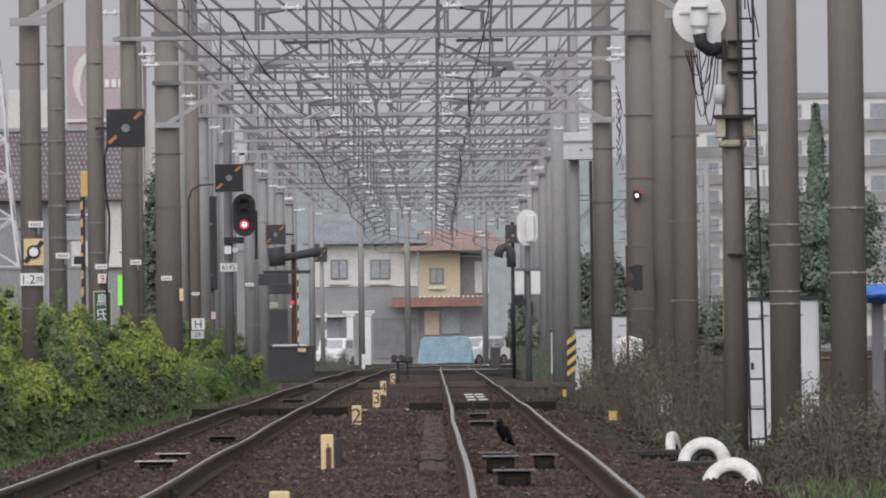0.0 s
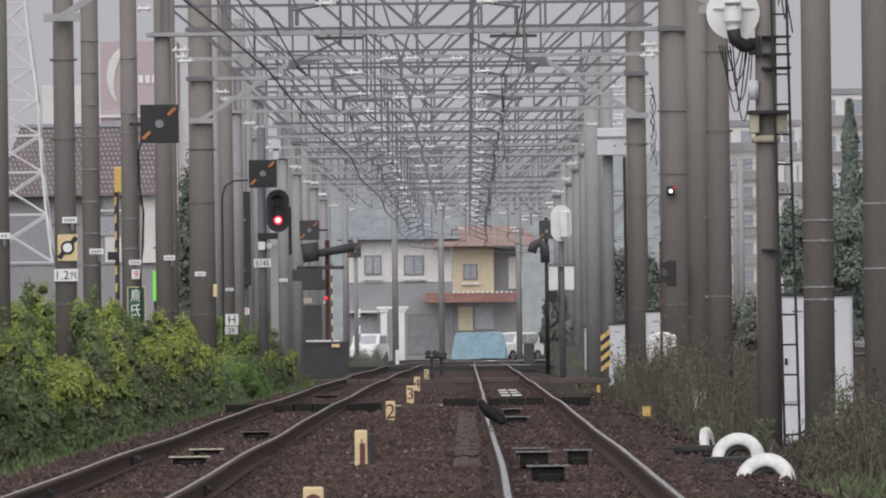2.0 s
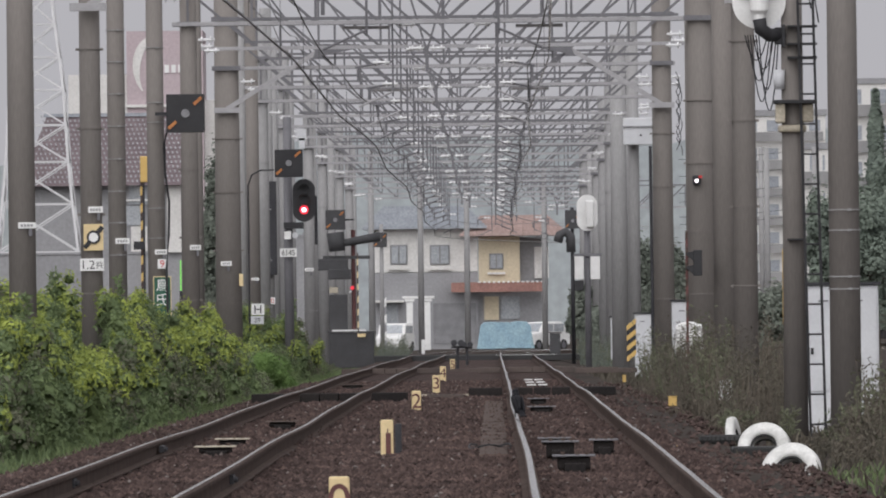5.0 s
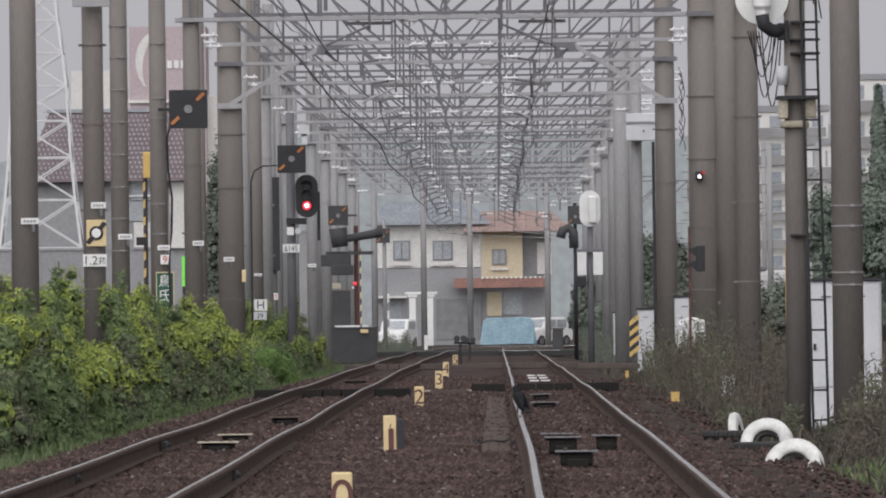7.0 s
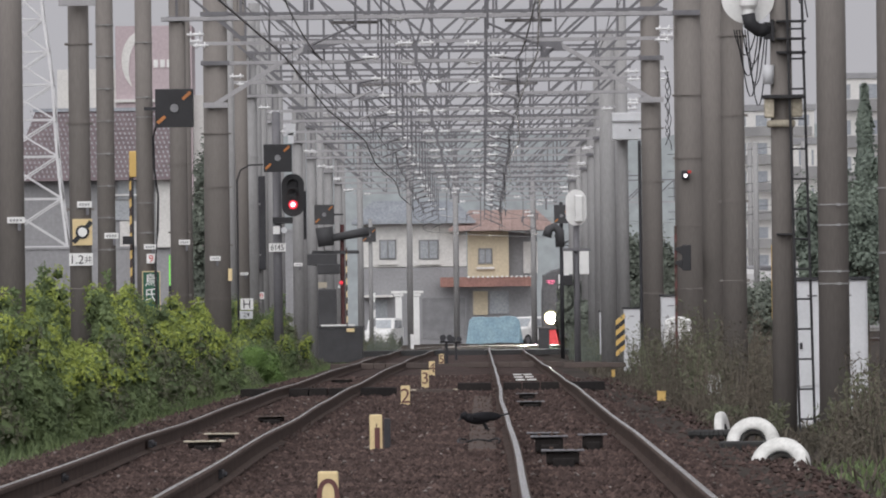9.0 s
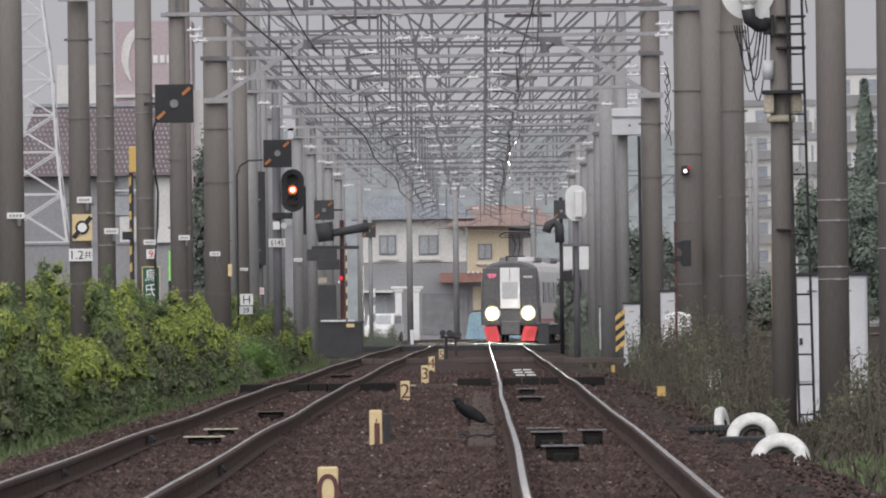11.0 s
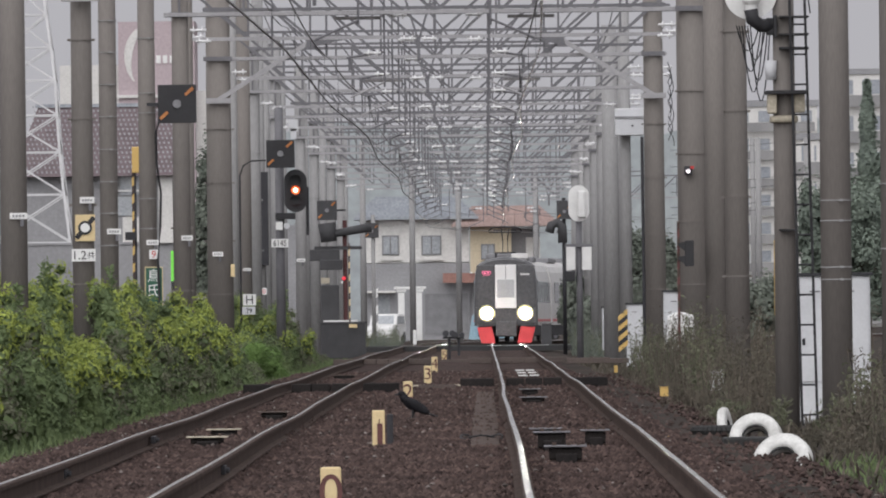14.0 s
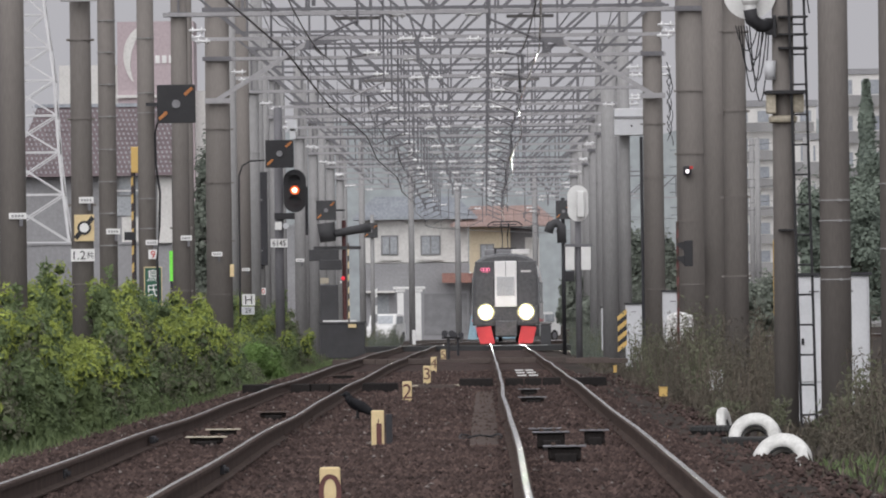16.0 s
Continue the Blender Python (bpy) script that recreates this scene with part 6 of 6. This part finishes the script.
bs_ = thing("blue_sheet", (5.898, 150, -0.4), "bright blue sheet over a low frame", "sheet")
bm = B()
bmesh.ops.create_uvsphere(bm, u_segments=20, v_segments=10, radius=1)
for v in bm.verts:
    v.co = Vector((v.co.x * 0.34, v.co.y * 0.5, 1.543 + 0.4 + v.co.z * 0.13 + 0.02 * noise.noise(v.co * 4)))
part("cover", bm, tarp_bright, bs_)
bx("stand", (5.820, 5.970, -0.4, 1.498), 150, 150.3, galvanised, bs_)
for x, d in ((1345, 520), (1430, 560), (1335, 600)):
    xx = (x - 859) * d / 20000
    pole(xx, d, 0.14, 1 + (560 - 250) * d / 20000, concrete_haze_pale, "far slender utility pole")
bm = B()
for i, y in enumerate((270, 300, 330, 345, 372, 385)):
    tube(bm, [((1190 - 859) * 0.026 + k * 0.9, 520, 1 + (560 - y + 2.2 * k - 3 * math.sin(math.pi * k / 6)) * 0.026) for k in range(7)], 0.012, 5)
one("utility_wires", bm, dark_steel, "thin utility wires between far poles", "wires", kind="stuff")

# hazy distance behind the houses, its haze painted as colour and faint glow
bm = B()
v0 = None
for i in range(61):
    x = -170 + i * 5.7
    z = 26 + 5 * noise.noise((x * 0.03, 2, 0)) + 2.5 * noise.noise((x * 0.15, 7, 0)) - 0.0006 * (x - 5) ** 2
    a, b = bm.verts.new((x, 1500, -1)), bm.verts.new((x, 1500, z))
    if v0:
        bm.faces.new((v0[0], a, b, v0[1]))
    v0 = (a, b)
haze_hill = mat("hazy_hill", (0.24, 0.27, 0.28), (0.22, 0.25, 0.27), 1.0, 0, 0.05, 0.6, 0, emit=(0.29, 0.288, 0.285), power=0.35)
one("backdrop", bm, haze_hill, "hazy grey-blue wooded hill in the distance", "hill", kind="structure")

# ---------------------------------------------------------------- crow
crow = thing("crow", (0, 0, 0), "glossy black crow walking on the track", "bird")


def blob(name, c, r, turn, taper=0.0):
    bm = B()
    bmesh.ops.create_uvsphere(bm, u_segments=18, v_segments=12, radius=1)
    for v in bm.verts:
        k = 1 - taper * (v.co.y * -0.5)
        v.co = Vector((v.co.x * r[0] * k, v.co.y * r[1], v.co.z * r[2] * k))
    bmesh.ops.transform(bm, matrix=Matrix.Translation(c) @ pose(0, 0, 0, turn), verts=bm.verts)
    return part(name, bm, bird_black, crow, smooth=True)


blob("body", (0, 0, 0.15), (0.056, 0.14, 0.062), 32, 0.3)
blob("head", (0, 0.125, 0.275), (0.036, 0.048, 0.038), 8)
blob("neck", (0, 0.095, 0.225), (0.042, 0.065, 0.05), 52)
bm = B()
rod(bm, (0, 0.16, 0.275), (0, 0.225, 0.268), 0.016, 0.003, 10)
part("beak", bm, black_paint, crow, "stout black beak")
for k in (-1, 1):
    bm = B()
    bmesh.ops.create_uvsphere(bm, u_segments=14, v_segments=8, radius=1)
    bmesh.ops.transform(bm, matrix=Matrix.Translation((k * 0.046, -0.06, 0.135)) @ pose(0, 0, 0, 34, 0, -k * 4) @ Matrix.Diagonal((0.018, 0.165, 0.05, 1)), verts=bm.verts)
    part("wing", bm, bird_black, crow, smooth=True)
    bm = B()
    rod(bm, (k * 0.03, 0.0, 0.0), (k * 0.028, -0.01, 0.11), 0.007, 0.012, 8)
    for q in (-0.4, 0, 0.4):
        rod(bm, (k * 0.03, 0, 0.006), (k * 0.03 + 0.04 * math.sin(q), 0.045, 0.004), 0.005, 0.003, 6)
    rod(bm, (k * 0.03, 0, 0.006), (k * 0.03, -0.03, 0.004), 0.005, 0.003, 6)
    part("leg", bm, black_paint, crow)
bm = B()
box(bm, -0.035, 0.035, -0.31, -0.08, 0.085, 0.1, 0.006)
bmesh.ops.transform(bm, matrix=Matrix.Translation((0, -0.1, 0.09)) @ pose(0, 0, 0, 20) @ Matrix.Translation((0, 0.1, -0.1)), verts=bm.verts)
part("tail", bm, bird_black, crow)



# ---------------------------------------------------------------- train
def train_car(front):
    if front:
        label = "white and red train car with dark windscreen and lit headlights"
    else:
        label = "white and red train car with tall side windows"
    car = thing("train_car", (0, 0, 0), label, "train car", "train")
    # cross section, rounded at the roof, swept along the car
    half = [(1.36, 0.75), (1.37, 1.6), (1.35, 2.6), (1.27, 3.15), (1.13, 3.42), (0.85, 3.58), (0.45, 3.66), (0.0, 3.69)]
    ring = half + [(-x, z) for x, z in half[-2::-1]]

    def shell(y_list, low=0, high=len(ring)):
        bm = B()
        last = None
        for y, k in y_list:
            row = [bm.verts.new((x * k, y, 0.75 + (z - 0.75) * (0.4 + 0.6 * k))) for x, z in ring]
            if last:
                for i in range(len(row) - 1):
                    bm.faces.new((last[i], row[i], row[i + 1], last[i + 1]))
                bm.faces.new((last[-1], row[-1], row[0], last[0]))
            else:
                bm.faces.new(row)
            last = row
        bm.faces.new(list(reversed(last)))
        bmesh.ops.recalc_face_normals(bm, faces=bm.faces)
        return bm

    nose = [(0.0, 0.93), (0.06, 0.965), (0.2, 0.99), (0.5, 1.0)] if front else [(0.3, 1.0)]
    part("body", shell(([(0.501, 1.0)] if front else nose) + [(18.5, 1.0)]), train_white, car, "off-white car body", smooth=False)
    if front:
        part("cab_front", shell(nose), train_glass, car, "dark rounded cab front")
    bm = B()
    box(bm, -1.2, 1.2, 0.6, 18.2, 0.28, 0.78, 0.05)
    part("underframe", bm, dark_steel, car)
    for y in (3.2, 15.6):
        bm = B()
        box(bm, -1.0, 1.0, y - 1.4, y + 1.4, 0.3, 0.72, 0.05)
        for x, q in itertools.product((-0.53, 0.53), (-1.05, 1.05)):
            rod(bm, (x - 0.06, y + q, 0.435), (x + 0.06, y + q, 0.435), 0.43, seg=20)
        part("bogie", bm, dark_steel, car)
    for k in (-1, 1):
        bm = B()
        x = 1.362 * k
        box(bm, min(x, x + 0.02 * k), max(x, x + 0.02 * k), 0.7, 18.4, 0.92, 1.02)
        part("waistband", bm, train_red, car, "thin red side stripe")
        for i in range(6):
            bm = B()
            y = 1.6 + i * 2.8
            box(bm, min(1.34 * k, 1.384 * k), max(1.34 * k, 1.384 * k), y, y + 1.9, 1.75, 2.7, 0.01)
            part("side_window", bm, train_glass, car)
    for y in (4.0, 12.5):
        bm = B()
        box(bm, -0.85, 0.85, y, y + 3.2, 3.6, 3.86, 0.08)
        part("roof_cooler", bm, train_grey, car, "grey rooftop air conditioner")
    if not front:
        return car
    # the face: dark panels either side of a pale centre door
    for k in (-1, 1):
        bm = B()
        x0, x1 = sorted((0.47 * k, 1.24 * k))
        box(bm, x0, x1, -0.05, 0.2, 1.55, 3.36, 0.04)
        part("windscreen", bm, train_glass, car, "dark tinted front windscreen")
        bm = B()
        x0, x1 = sorted((0.5 * k, 1.3 * k))
        box(bm, x0, x1, -0.06, 0.15, 0.85, 1.55, 0.03)
        housing = part("lamp_housing", bm, train_glass, car)
        bm = B()
        rod(bm, (0.82 * k, -0.1, 1.29), (0.82 * k, 0.0, 1.29), 0.33, 0.36, 28)
        lamp = part("headlamp", bm, headlight_halo_bowl, housing, "headlamp bowl with the halo painted as warm glow")
        bm = B()
        rod(bm, (0.82 * k, -0.112, 1.29), (0.82 * k, -0.104, 1.29), 0.225, 0.23, 24)
        part("bulb", bm, headlight, lamp, "dazzling white bulb")
        bm = B()
        prof = [(0.52 * k, -0.02), (1.2 * k, -0.02), (1.24 * k, 0.68), (0.62 * k, 0.72)]
        prof[0], prof[1] = (0.46 * k, 0.015), (1.06 * k, 0.015)
        a = [bm.verts.new((x, -0.02, z)) for x, z in prof]
        b = [bm.verts.new((x, 0.5, z)) for x, z in prof]
        bm.faces.new(a)
        bm.faces.new(list(reversed(b)))
        for i in range(4):
            bm.faces.new((a[i], b[i], b[(i + 1) % 4], a[(i + 1) % 4]))
        bmesh.ops.recalc_face_normals(bm, faces=bm.faces)
        part("skirt", bm, train_red, car, "red front skirt panel")
        bm = B()
        x = 0.82 * k
        box(bm, x - 0.2, x + 0.2, -0.065, -0.03, 2.9, 3.1 if k < 0 else 2.98)
        display = part("destination_display", bm, black_paint if k < 0 else train_white, car, "dark display with lit pink signs" if k < 0 else "white number strip")
        if k < 0:
            for x0, x1, z0, z1 in ((-0.19, 0.19, 3.06, 3.09), (-0.19, 0.19, 2.97, 3.0), (-0.19, -0.16, 2.97, 3.09), (0.16, 0.19, 2.97, 3.09), (-0.1, -0.04, 3.0, 3.06), (0.04, 0.1, 3.0, 3.06), (-0.13, 0.13, 2.91, 2.94)):
                bm = B()
                box(bm, x + x0, x + x1, -0.075, -0.0655, z0, z1)
                part("lit_bar", bm, led_pink, display)
    bm = B()
    box(bm, -0.45, 0.45, -0.08, 0.2, 1.5, 3.36, 0.03)
    door = part("gangway_door", bm, train_door, car, "pale grey gangway door")
    bm = B()
    box(bm, -0.36, 0.36, -0.1, 0.0, 1.95, 2.72, 0.02)
    part("door_window", bm, train_door_glass, door, "grey door window")
    bm = B()
    box(bm, -0.01, 0.01, -0.1, 0.0, 2.75, 3.33)
    part("door_seam", bm, dark_steel, door)
    bm = B()
    box(bm, -0.45, 0.45, -0.04, 0.5, 0.3, 0.95, 0.05)
    part("coupler_cover", bm, train_glass, car, "dark grey coupler recess")
    bm = B()
    box(bm, 0.25, 1.0, 1.2, 1.9, 3.62, 3.84, 0.05)
    part("roof_box", bm, train_white, car)
    # current collector: one folding arm and a double bow with bent horns
    bm = B()
    beam(bm, (-0.45, 2.9, 3.88), (0.45, 2.9, 3.88), 0.06, 0.06)
    for k in (-1, 1):
        rod(bm, (k * 0.4, 2.9, 3.68), (k * 0.4, 2.9, 3.9), 0.05)
    collector = part("pantograph", bm, dark_steel, car, "dark folding pantograph under the wire")
    for k in (-1, 1):
        bm = B()
        tube(bm, [(k * 0.12, 2.95, 3.88), (k * 0.1, 4.3, 4.4), (k * 0.16, 3.0, 4.92)], 0.025)
        part("folding_arm", bm, dark_steel, collector)
    for y in (2.82, 3.18):
        bm = B()
        tube(bm, [(-0.72, y, 4.82), (-0.6, y, 4.93), (-0.45, y, 4.98), (0.45, y, 4.98), (0.6, y, 4.93), (0.72, y, 4.82)], 0.028)
        part("collector_bow", bm, dark_steel, collector)
    for w, z in ((0.5, 4.86), (0.7, 4.76)):
        bm = B()
        rod(bm, (-w, 3.0, z), (w, 3.0, z), 0.02)
        part("cross_tube", bm, dark_steel, collector)
    return car



cars = [train_car(True), train_car(False), train_car(False)]

TRAIN = [(0, 672), (6, 580), (7.5, 559), (8.5, 547), (9, 541), (10, 527.5), (11.5, 508), (13, 493), (14.5, 476), (16, 458)]
BIRD = [
    (0, 0.741, 122.99, -0.16, 160),
    (0.5, 0.685, 123.52, -0.16, 88),
    (1, 0.522, 124.91, -0.16, 75),
    (1.5, 0.286, 121.74, 0.00, 60),
    (2, 0.246, 122.47, 0.00, 55),
    (2.5, 0.257, 124.48, 0.00, 55),
    (3, 0.249, 123.07, 0.00, 10),
    (3.5, 0.250, 123.76, 0.00, 20),
    (4, 0.256, 124.13, 0.00, 10),
    (6.5, 0.240, 121.36, 0.00, 15),
    (7, 0.241, 121.73, 0.00, 20),
    (7.5, 0.238, 121.62, 0.00, 60),
    (8, 0.240, 121.66, 0.00, 65),
    (8.5, 0.072, 127.44, -0.16, 85),
    (9, -0.014, 117.54, -0.16, 110),
    (9.3, -0.045, 117.7, -0.16, 108),
    (10.4, -0.14, 118.6, -0.16, 80),
    (11.5, -0.237, 119.57, -0.16, 60),
    (12, -0.403, 122.61, -0.16, 60),
    (12.5, -0.467, 126.70, -0.16, 65),
    (13, -0.601, 126.88, -0.16, 70),
    (13.5, -0.724, 128.43, -0.16, 75),
    (14, -0.850, 130.03, -0.16, 75),
    (14.5, -0.982, 131.68, -0.16, 65),
    (15, -1.126, 131.14, -0.16, 75),
    (15.5, -1.304, 130.65, -0.16, 80),
    (16, -1.479, 130.16, -0.16, 75),
]

# how far the bird tips forward to peck
STOOP = ((0, 8.0, 8.5, 9.0, 9.3, 10.4, 16), (0, 0, -12, -34, -28, 0, 0))


def motions():
    for i, car in enumerate(cars):
        rows = []
        for t, s in TRAIN:
            s += i * 18.9
            a, _ = line(RIGHT, s + 2.5)
            b, _ = line(RIGHT, s + 16.3)
            h = -math.degrees(math.atan2(b.x - a.x, b.y - a.y))
            p = a - (b - a).normalized() * 2.5
            rows.append((t, pose(p.x + float(np.interp(s, (400, 470, 535, 560), (0.0, 0.1, 0.12, 0.0))), p.y, dip(s), 0, 0, h)))
        walk(car, rows)
    walk(crow, [(t, pose(x, y, z, 0, 0, h) @ pose(0, 0, 0.1, float(np.interp(t, STOOP[0], STOOP[1]))) @ pose(0, 0, -0.1)) for t, x, y, z, h in BIRD])
    walk(shutter, SHUTTER)
    walk(flag, [(t, pose(*FLAG_AT, 0, 0, h)) for t, h in FLAG_TURNS])


motions()
